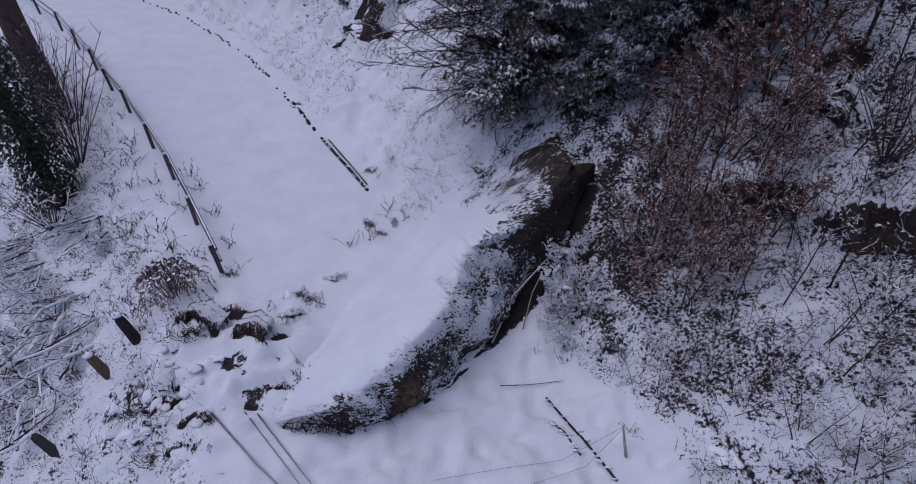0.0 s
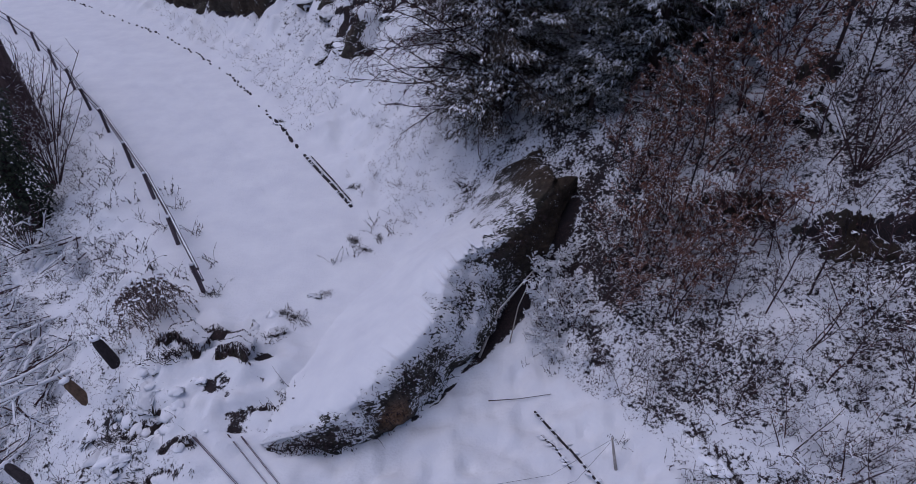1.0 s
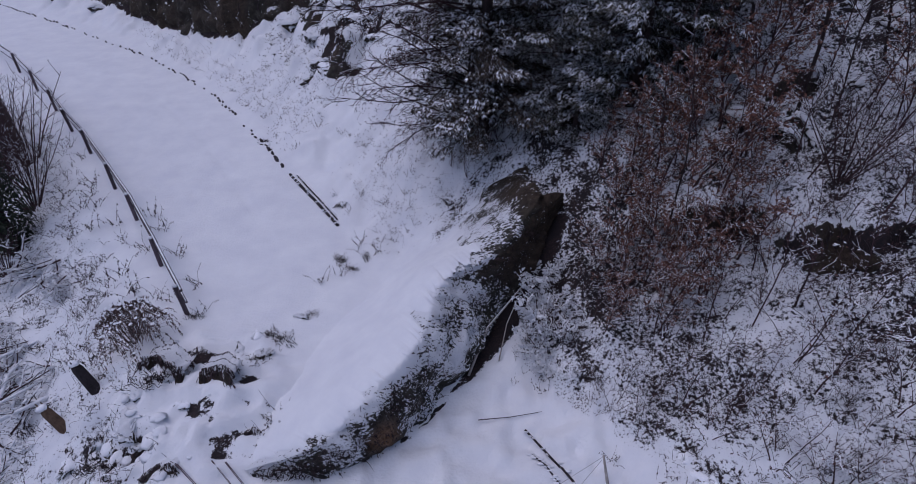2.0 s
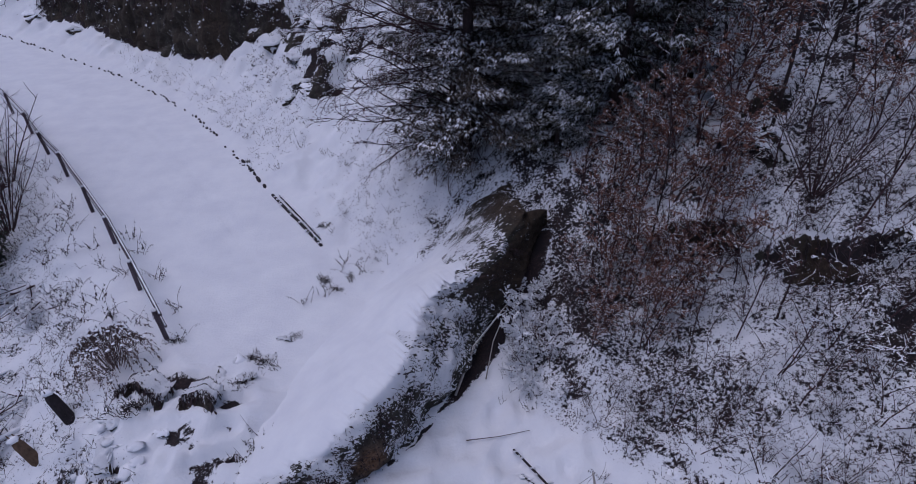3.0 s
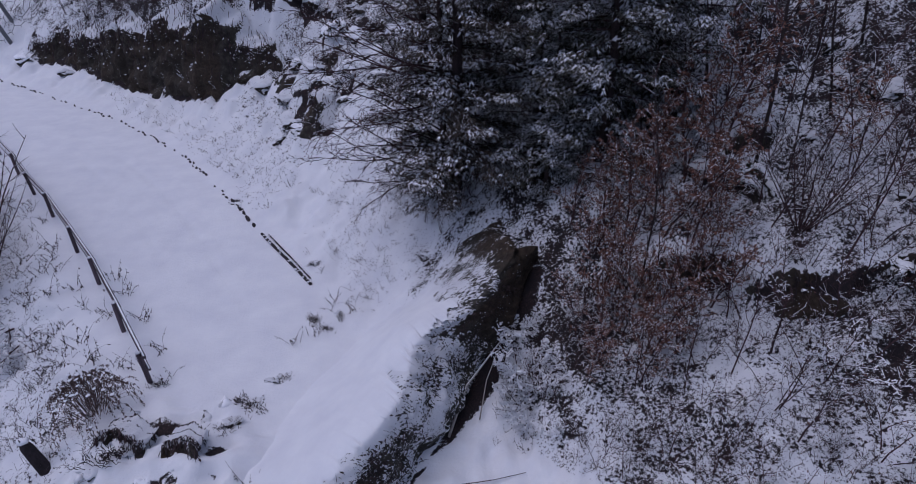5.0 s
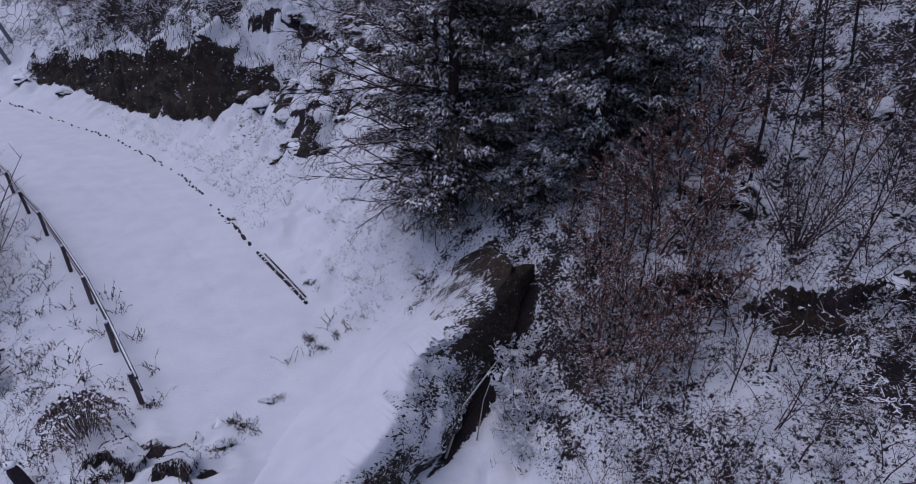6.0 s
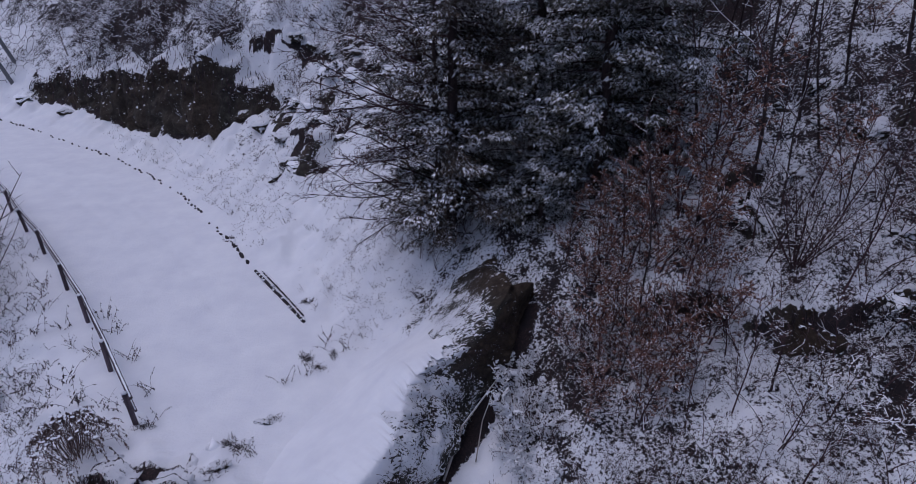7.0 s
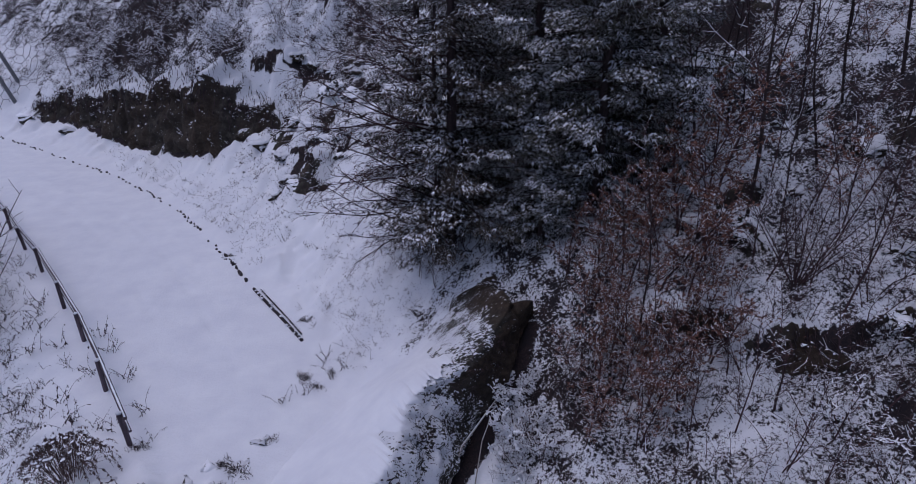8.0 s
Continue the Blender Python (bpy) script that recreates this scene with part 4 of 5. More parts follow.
# arching boughs that hang out over the bank beside the spruces
def build_arching():
    r = random.Random(17)
    wood, snow, leaves = Geo(), Geo(), Geo()
    cfg = dict(wander=0.12, lift=-0.075, snow=0.25, thick=0.006, depth=3, leaves=1, leafy=0.3, white=0.1, shoots=(13, 6, 2), low=0.12, ahead=1.2, ratio=0.36, thin=0.008)
    root = thing("hornbeam", "bare tree with long thin boughs arching out over the bank", "tree")
    trunk = Geo()
    trunk.tube([(0, 0, -0.3), (-0.05, 0, 2.5), (-0.15, -0.05, 5.5), (-0.1, 0, 9)], [0.13, 0.11, 0.08, 0.03], 8)
    part("trunk", trunk, M_BARK, root, rounded_look=True)
    for k in range(28):
        z = 0.7 + 0.22 * k
        a = math.radians(r.uniform(150, 225))
        way = Vector((math.cos(a), math.sin(a), r.uniform(0.0, 0.75)))
        bough = Geo()
        grow(r, wood, snow, leaves, Vector((-0.05, 0, z)), way, r.uniform(2.2, 4.8), 0.028, 0, cfg, bough)
        part("bough", bough, M_TWIG, root)
    part("crown", wood, M_TWIG, root, kind="stuff")
    part("snow", snow, M_WHITE, root, "snow lying on the twigs", kind="stuff")
    part("leaves", leaves, M_LEAF, root, "a few withered leaves", kind="stuff")
    plant_at(root, 1.35, 16.7, 0, 1.0)


build_arching()


# ---------- rocks with caps of snow ----------
def make_rock_thing(seed):
    r = random.Random(seed)
    bm = bmesh.new()
    for _ in range(15):
        q = Vector((r.gauss(0, 1), r.gauss(0, 1), r.gauss(0, 1))).normalized()
        bm.verts.new((q.x * 1.2, q.y * 0.8, q.z * 0.5))
    hull = bmesh.ops.convex_hull(bm, input=bm.verts[:])
    bmesh.ops.delete(bm, geom=list({v for v in hull["geom_interior"] if isinstance(v, bmesh.types.BMVert)}), context="VERTS")
    bmesh.ops.subdivide_edges(bm, edges=bm.edges[:], cuts=4, use_grid_fill=True)
    off = Vector((r.uniform(0, 50), r.uniform(0, 50), r.uniform(0, 50)))
    for v in bm.verts:
        v.co = v.co * (1 + 0.42 * noise.fractal(v.co * 2.1 + off, 0.9, 2.0, 5))
    bm.normal_update()
    me = bpy.data.meshes.new("stone")
    bm.to_mesh(me)
    me.materials.append(M_ROCK)
    set_weight(me, "bare", [0.55 - 0.75 * max(0.0, v.normal.z - 0.3) for v in me.vertices])
    set_weight(me, "earth", np.full(len(me.vertices), 0.45))
    cap = bm.copy()
    cap.normal_update()
    bmesh.ops.delete(cap, geom=[f for f in cap.faces if f.normal.z < 0.62 + 0.25 * noise.noise(f.calc_center_median() * 2.3 + off)], context="FACES")
    for v in cap.verts:
        v.co = v.co + Vector((v.co.x * 0.05, v.co.y * 0.05, 0.0 if v.is_boundary else 0.08 + 0.11 * noise.noise(v.co * 4 + off)))
    skirt = bmesh.ops.extrude_edge_only(cap, edges=[e for e in cap.edges if e.is_boundary])
    for v in skirt["geom"]:
        if isinstance(v, bmesh.types.BMVert):
            v.co.z -= 0.07
    cm = bpy.data.meshes.new("snow_cap")
    cap.to_mesh(cm)
    cm.materials.append(M_WHITE)
    cm.polygons.foreach_set("use_smooth", [True] * len(cm.polygons))
    bm.free(), cap.free()
    root = thing("rock", "dark rough rock with a thick cap of snow", "rock", "rocks beside the road")
    part("stone", me, None, root)
    part("snow_cap", cm, None, root)
    return root


rocks = [make_rock_thing(200 + k) for k in range(5)]
ROCKS = [(0, -3.75, 11.1, 0.42), (1, -4.1, 10.4, 0.36), (2, -4.75, 10.3, 0.34), (3, -5.05, 9.8, 0.28), (4, -6.35, 8.9, 0.55), (0, -5.15, 8.6, 0.48),
         (1, -5.85, 8.0, 0.20), (2, -7.4, 7.5, 0.62), (3, -7.0, 7.75, 0.45), (4, -8.1, 7.0, 0.5), (0, -6.8, 6.4, 0.46), (1, -5.9, 6.1, 0.40), (2, -8.7, 7.7, 0.4),
         (3, -5.5, 9.35, 0.3), (4, -6.9, 8.4, 0.35), (0, -7.3, 6.7, 0.42), (1, -4.4, 9.5, 0.3), (2, -7.9, 8.0, 0.3),
         (3, -4.6, 24.3, 0.5), (4, -3.3, 24.0, 0.4), (0, -5.6, 25.2, 0.4), (1, -3.4, 27.0, 0.5), (2, -3.1, 30.0, 0.9), (3, -5.8, 27.6, 0.6), (4, -6.9, 29.4, 0.7),
         (0, -2.1, 26.4, 0.6), (1, -4.9, 29.5, 0.7), (2, -2.0, 28.6, 0.7), (3, -26.8, 42.6, 0.8), (4, -22.6, 39.9, 0.6),
         (2, 9.0, 12.0, 0.5), (3, 12.2, 12.3, 0.6), (4, 5.1, 6.2, 0.22), (0, 5.45, 5.7, 0.25), (1, -7.25, 21.6, 0.28), (2, -2.35, 13.95, 0.16), (3, -3.25, 16.6, 0.2)]
scatter(rocks, [(k, x, y, (37 * i) % 360, size * (0.85 if i < 18 else 1.2), (rnd.uniform(-12, 12), rnd.uniform(-12, 12))) for i, (k, x, y, size) in enumerate(ROCKS)]
        + spots_in(rnd, 24, (6, 17.5), (4.2, 12), (0.35, 0.75), 0.9) + spots_in(rnd, 14, (-13, -3), (7, 15), (0.3, 0.6), 1.0), 0.26)


# ---------- rock faces ----------
def build_face(name, label, s0, s1, high, cols, rows, foot_of, seed, rough, overhang, taper=None, place=edge_at, deep=1.0, snowless=0.0):
    """A craggy rock face along the slope, from its foot up."""
    ss, vs = np.linspace(s0, s1, cols), np.linspace(0, 1, rows)
    x, y, z = np.zeros((cols, rows)), np.zeros((cols, rows)), np.zeros((cols, rows))
    for i, s in enumerate(ss):
        n0 = float(foot_of(s))
        end = math.sin(math.pi * (i + 0.02) / (cols - 0.9)) ** (0.12 if taper else 0.5) * (taper(s) if taper else 1)
        px, py, a = place(s, n0)
        qx, qy, _ = place(s, n0 + deep)
        base = ground_at(px, py) - 0.3
        top = high * end * (0.9 + (0.4 if cols > 200 else 0.7) * float(fbm(np.array([s / (2.6 * deep ** 1.5)]), np.array([0.5]), 3, seed)[0]))
        x[i], y[i] = px + (qx - px) * (vs * (0.9 - overhang)), py + (qy - py) * (vs * (0.9 - overhang))
        z[i] = base + vs * (top + 0.3)
        if deep < 1:
            z[i] -= 0.8 * top * smooth(0.8, 1.0, vs)
        out = rough * (0.75 * fbm(np.full(rows, s) / (1.3 * deep), z[i] / 0.8, 4, seed + 3) + 0.35 * fbm(np.full(rows, s) / 0.45, z[i] / 2.8, 3, seed + 4) + 0.4 * np.abs(fbm(np.full(rows, s) / (0.5 * deep), z[i] / (0.6 * deep), 3, seed + 5)))
        back = -0.5 * smooth(0.85, 1.0, vs) * 2
        x[i], y[i] = x[i] - (qx - px) * (out + back), y[i] - (qy - py) * (out + back)
    me = sheet(name, x, y, z, M_ROCK)
    ax, ay, az = (np.gradient(c, axis=0) for c in (x, y, z))
    bx, by, bz = (np.gradient(c, axis=1) for c in (x, y, z))
    cross = np.stack([ay * bz - az * by, az * bx - ax * bz, ax * by - ay * bx])
    flat = np.abs(cross[2]) / (np.linalg.norm(cross, axis=0) + 1e-9)
    shelf = flat + 0.55 * fbm((x - y) / 1.4, z / 0.9, 4, seed + 9)
    shelf = shelf - snowless * (1 - smooth(0.72, 0.92, np.broadcast_to(vs, x.shape)))
    if deep < 1:
        rim = 0.24 * fbm(np.broadcast_to(ss[:, None], x.shape) / 0.22, z / 0.2, 3, seed + 9)
        shelf = 1.1 * smooth(0.56, 0.76, np.broadcast_to(vs, x.shape) + rim)
    set_weight(me, "bare", 0.86 + 0.3 * fbm((x - y) / 0.8, z / 1.6, 3, seed + 13) - 1.25 * smooth(0.52, 0.86, shelf + 0.55 * smooth(0.62, 1.0, np.broadcast_to(vs, x.shape) + 0.30 * fbm((x - y) / 0.9, z / 3.0, 3, seed + 17))))
    set_weight(me, "earth", np.clip(0.5 + 1.2 * fbm((x - y) / 1.2, z / 3.5, 3, seed + 11), 0.0, 1))
    root = thing(name, label, "rock face")
    part("rock", me, None, root)
    # dead grass and roots hanging over it
    r, g, white = random.Random(seed), Geo(), Geo()
    thick = 0.008 * (1 + 0.3 * high)
    for k in range(cols * 8):
        i, j = r.randrange(cols), min(rows - 1, int(rows * (1 - abs(r.gauss(0, 0.26)))))
        p = Vector((x[i, j] + r.gauss(0, 0.03 * high), y[i, j] - 0.02 * high, z[i, j] + 0.03 * high))
        fall = Vector((r.gauss(0, 0.06), r.gauss(-0.08, 0.06), -r.uniform(0.08, 0.32))) * deep ** 0.7 * (1 + 0.25 * high)
        if r.random() < 0.25 and deep == 1:
            white.leaf(p, Vector((r.gauss(0, 1), r.gauss(-0.5, 0.6), r.gauss(-0.3, 0.4))), Vector((r.gauss(0, 1), r.gauss(0, 0.6), r.gauss(0, 0.5))), r.uniform(0.04, 0.10) * (1 + 0.25 * high), 0.8, 0.3)
            continue
        g.tube([p, p + fall * 0.5 + Vector((0, -0.03, 0.03)), p + fall], [thick, thick * 0.75, thick * 0.35], 3, False)
        if r.random() < 0.4:
            g.leaf(p + fall * 0.5, fall, Vector((r.gauss(0, 1), r.gauss(0, 1), 0)), r.uniform(0.06, 0.13) * (1 + 0.2 * high), 0.5)
    part("dead_grass", g, M_LITTER, root, "brown dead grass and roots", kind="stuff")
    if white.v:
        part("snow", white, M_WHITE, root, "snow caught in the hanging grass", kind="stuff")


def height_of_cliff(s):
    return float(np.interp(s, CLIFF_S, CLIFF_HIGH)) / 4.2


def round_ends(s0, s1):
    def height(s):
        u = (s - s0) / (s1 - s0)
        return max(0.02, 4 * u * (1 - u))
    return height


def foot_where(which):
    def foot(s):
        ns = np.linspace(1, 16, 400)
        parts = cliff_parts(np.full(400, s), ns)
        return float(ns[np.argmax(parts[which] > (0.15 if which == 1 else -0.15))])
    return foot


build_face("rock_cliff", "dark brown rock cliff above the road with snowy ledges", 13.5, 38.5, 4.2, 240, 50, foot_where(1), 501, 0.55, 0.05, height_of_cliff, snowless=0.34)
build_face("rock_outcrop", "brown craggy boulder breaking through the snowy bank", 7.7, 10.3, 1.7, 64, 26, lambda s: 3.9 + 0.25 * math.sin(s * 2.1), 551, 0.45, 0.1, snowless=0.75)
for s0, s1, n, high, seed in ((10.4, 13.2, 6.4, 1.0, 553), (6.0, 7.8, 6.0, 0.8, 557), (12.0, 15.0, 4.9, 1.1, 559), (11.6, 14.4, 9.4, 0.9, 567), (9.4, 11.4, 8.6, 0.9, 583),
                              (12.6, 14.6, 11.2, 0.8, 585), (-9.6, -7.8, 6.0, 0.7, 571), (-9.3, -7.6, 7.7, 0.7, 573), (-9.0, -7.4, 8.3, 0.6, 575), (-11.9, -9.8, 11.4, 0.8, 577), (-9.8, -7.8, 14.8, 0.8, 579), (-5.8, -3.6, 14.6, 1.0, 581)):
    build_face("rock_outcrop", "brown craggy rock outcrop breaking through the snowy bank", s0, s1, 1.25 * high, 52, 20, lambda s, n=n, k=seed: n + 0.3 * math.sin(s * 1.7 + k), seed, 0.5, 0.1, round_ends(s0, s1), snowless=0.32)
# broken clods of stone and turf in the slipped heap
SCARPS = [(-7.3, 8.8, -5.95, 8.7, 0.5), (-5.6, 8.3, -4.7, 8.25, 0.42), (-9.0, 7.6, -6.5, 7.15, 0.42), (-8.2, 6.6, -6.95, 6.3, 0.36), (-6.7, 6.05, -5.4, 5.65, 0.36),
          (-6.5, 6.6, -5.7, 6.25, 0.26), (-4.5, 6.95, -3.9, 7.0, 0.2)]
for k, (ax, ay, bx, by, high) in enumerate(SCARPS):
    def across(s, n, ax=ax, ay=ay, bx=bx, by=by):
        size = math.hypot(bx - ax, by - ay)
        ux, uy = (bx - ax) / size, (by - ay) / size
        return ax + ux * s - uy * n, ay + uy * s + ux * n, 0.0
    build_face("broken_turf", "jagged dark clod of stone and turf capped with snow", 0, math.hypot(bx - ax, by - ay), 1.25 * high, 44, 16, lambda s, k=k: 0.15 * math.sin(s * 4 + k), 601 + 7 * k, 0.6, 0.0, lambda s: 0.85, place=across, deep=0.5)
build_face("rock_ledge", "low dark overhanging rock ledge on the forest slope", -19, -7.7, 1.1, 190, 30, foot_where(3), 541, 0.34, 0.6, lambda s: 1.25, snowless=0.35)


# ---------- fallen wood ----------
def lay(geo, snow, r, a, b, radius, snowy, sides=6, bow=0.08):
    """A stick from a to b with snow along it."""
    a, b = Vector(a), Vector(b)
    mid = (a + b) / 2 + Vector((r.gauss(0, bow), r.gauss(0, bow), r.gauss(0, bow * 0.7))) * (b - a).length
    pts = [a, a.lerp(mid, 0.6), mid, mid.lerp(b, 0.5), b]
    geo.tube(pts, [radius, radius * 0.95, radius * 0.85, radius * 0.7, radius * 0.5], sides)
    if snowy:
        up = Vector((0, 0, radius * 0.7))
        snow.tube([p + up for p in pts], [radius * 0.7 * snowy, radius * 1.1 * snowy, radius * snowy, radius * snowy, radius * 0.5 * snowy], sides, False)


def make_heap(seed):
    r = random.Random(seed)
    wood, snow = Geo(), Geo()
    leaves = Geo()
    cfg = dict(wander=0.16, lift=-0.03, snow=0.95, thick=0.032, depth=2, leaves=0, leafy=0, white=0, shoots=(6, 2), low=0.1, ahead=1.0, ratio=0.5, thin=0.008)
    for k in range(10):
        a = r.uniform(0, 6.28)
        c = Vector((r.gauss(0, 0.5), r.gauss(0, 0.5), r.uniform(0.0, 0.3)))
        d = Vector((math.cos(a), math.sin(a), r.uniform(0.0, 0.35)))
        length = r.uniform(0.9, 2.3)
        grow(r, wood, snow, leaves, c - d * length * 0.4, d, length, r.uniform(0.014, 0.035), 0, cfg)
        if k < 4:
            lay(wood, snow, r, c - d * 0.9, c + d * 0.8, r.uniform(0.025, 0.05), 1.45, 5, 0.14)
    root = thing("brushwood", "heap of fallen branches thickly covered with snow", "branches", "brushwood heaps")
    part("deadwood", wood, M_TWIG, root, kind="stuff")
    part("snow", snow, M_WHITE, root, rounded_look=True, kind="stuff")
    return root


heaps = [make_heap(300 + k) for k in range(3)]
HEAPS = [(-14.6, 13.2), (-12.9, 11.6), (-12.1, 10.6), (-11.9, 13.6), (-12.5, 9.4), (-10.8, 9.6), (-13.6, 12.3), (-13.3, 14.6),
         (-12.3, 8.4), (-15.4, 14.2), (-14.4, 11.0), (-13.4, 9.9), (-16.6, 15.0)]
scatter(heaps, [(i, x, y, (61 * i) % 360 if i % 3 else 20 * i % 80, 0.8 + 0.35 * rnd.random(), (rnd.uniform(-6, 6), rnd.uniform(-20, -8))) for i, (x, y) in enumerate(HEAPS)])


def build_stump(name, label, foot, way, length, radius, material):
    """A thick broken log standing out of the snow."""
    r = random.Random(int(foot[0] * 100))
    x, y = foot
    base = Vector((x, y, ground_at(x, y) - 0.15))
    way = Vector(way).normalized()
    g = Geo()
    g.tube([base, base + way * length * 0.3, base + way * length * 0.8, base + way * length], [radius * 1.05, radius, radius * 0.9, radius * 0.5], 11)
    for k in range(4):
        a = r.uniform(0, 6.28)
        tip = base + way * (length + r.uniform(0.05, 0.16)) + Vector((math.cos(a), math.sin(a), 0)) * radius * 0.5
        g.tube([tip - way * 0.25, tip], [0.05, 0.01], 4)
    root = thing(name, label, "log", "broken logs on the slope")
    part("wood", g, material, root)
    s = Geo()
    s.lump(base + way * length * 0.98, radius * 0.95, radius * 0.9, radius * 0.75, r)
    part("snow_cap", s, M_WHITE, root, rounded_look=True)


build_stump("log_stump", "brown split log end standing out of the snow", (-9.15, 8.5), (-0.55, 0.25, 0.8), 0.80, 0.13, M_CUT)
build_stump("log_stump", "dark pointed log end standing out of the snow", (-8.5, 9.15), (-0.40, 0.2, 0.9), 0.95, 0.14, M_DARKWOOD)
build_stump("log_stump", "dark log end half sunk in snow on the slope", (-10.05, 6.95), (-0.75, 0.35, 0.45), 1.05, 0.12, M_DARKWOOD)


def build_pole(name, label, a, b, radius, material, category="pole", group="", bow=0.012):
    r = random.Random(int(a[0] * 97 + a[1] * 13))
    root = thing(name, label, category, group)
    g, s = Geo(), Geo()
    pa = Vector((a[0], a[1], ground_at(a[0], a[1]) + a[2]))
    pb = Vector((b[0], b[1], ground_at(b[0], b[1]) + b[2]))
    lay(g, s, r, pa, pb, radius, 0.28, 7, bow)
    part("wood", g, material, root, rounded_look=True)
    part("snow", s, M_WHITE, root, rounded_look=True)


build_pole("fallen_pole", "pale barkless pole leaning against the slab", (0.75, 9.0, 0.05), (2.25, 10.6, 0.75), 0.036, M_POLE, group="fallen poles", bow=0.05)
build_pole("fallen_pole", "thin pale pole leaning against the slab", (1.55, 9.3, 0.05), (2.3, 10.7, 0.6), 0.017, M_POLE, group="fallen poles", bow=0.06)
build_pole("fence_rail", "torn-off wooden fence rail lying on the snow", (-5.5, 6.7, 0.08), (-3.0, 4.7, 0.10), 0.022, M_WOOD, "rail", "torn-off rails")
build_pole("fence_rail", "torn-off wooden fence rail lying on the snow", (-4.8, 6.75, 0.05), (-2.6, 4.6, 0.08), 0.014, M_WOOD, "rail", "torn-off rails")
build_pole("fence_rail", "torn-off wooden fence rail lying on the snow", (-4.5, 6.7, 0.06), (-2.3, 4.6, 0.08), 0.018, M_WOOD, "rail", "torn-off rails")
build_pole("fallen_branch", "long thin fallen branch on the snow", (0.9, 7.75, 0.05), (2.4, 7.85, 0.06), 0.013, M_TWIG, "branch", "")
build_pole("marker_post", "thin grey post leaning beside the road", (3.45, 5.95, 0.0), (3.3, 6.2, 0.75), 0.035, M_POLE, "post", "")

snowy = [make_plant("snow_laden_branch", "broken branches thickly laden with snow beside the slab", "branch", "snow-laden branches", 150 + k, 6, 1.35, 0.02, 1.0,
                    shoots=(11, 7), snow=0.95, thick=0.026, lift=-0.05, ratio=0.42, wander=0.06) for k in range(2)]
scatter(snowy, [(0, 2.75, 9.0, 0, 1.0, (0, 0)), (1, 2.7, 10.1, 60, 1.05, (0, 0)), (0, 3.1, 9.6, 170, 0.8, (0, 0)), (1, 2.9, 11.2, 200, 0.8, (0, 0)), (0, 2.4, 9.4, 250, 0.6, (0, 0))])


# ---------- weeds ----------
def make_weed(seed, stems, height, leafy, label, name="weed", lean=0.5, droop=-0.10, wide=0.12):
    r = random.Random(seed)
    stalk, leaf = Geo(), Geo()
    for k in range(stems):
        a = r.uniform(0, 6.28)
        pts = bent(r, (r.gauss(0, wide), r.gauss(0, wide), -0.05), (math.cos(a) * lean, math.sin(a) * lean, 1), height * r.uniform(0.5, 1.1), 5, 0.14, droop)
        stalk.tube(pts, [0.006, 0.005, 0.005, 0.004, 0.003, 0.002], 3, False)
        for j in range(leafy):
            i = r.randrange(1, 5)
            q = pts[i].lerp(pts[i + 1], r.random())
            leaf.leaf(q, Vector((r.gauss(0, 0.5), r.gauss(0, 0.5), -1)), Vector((r.gauss(0, 1), r.gauss(0, 1), 0)), r.uniform(0.04, 0.10), 0.4)
    root = thing(name, label, "weed", "dead weeds in the snow")
    part("haulm", stalk, M_TWIG, root, kind="stuff")
    part("leaves", leaf, M_LITTER if name == "weed" else M_DRYLEAF, root, kind="stuff")
    return root


weeds = [make_weed(400 + k, 7, 0.75, 9, "dead weeds with shrivelled leaves sticking out of the snow") for k in range(3)]
spots = [(-9.4, 13.0), (-8.7, 12.2), (-8.0, 11.9), (-10.1, 14.6), (-9.2, 14.1), (-10.8, 15.6), (-9.7, 16.1), (-9.2, 15.3), (-7.5, 11.9), (-6.5, 11.2), (-8.9, 11.3), (-11.9, 16.6),
         (-12.6, 17.8), (-7.1, 12.4), (-9.8, 12.4), (-10.7, 13.4), (-8.1, 13.9), (-3.6, 7.7), (-3.9, 7.4), (-3.4, 12.6), (-2.9, 12.9), (-2.5, 14.3), (-1.9, 13.9)]
scatter(weeds, [(i, x, y, 77 * i % 360, 0.7 + 0.5 * rnd.random(), (0, 0)) for i, (x, y) in enumerate(spots)]
        + spots_in(rnd, 40, (-1, 22), (0.5, 5.5), (0.3, 0.7), 0.5) + spots_in(rnd, 26, (-14, -7), (0.5, 3.2), (0.35, 0.75), 0.4, clear_of_slab)
        + spots_in(rnd, 46, (-1, 15), (-9.8, -6.2), (0.5, 1.1), 0.45))


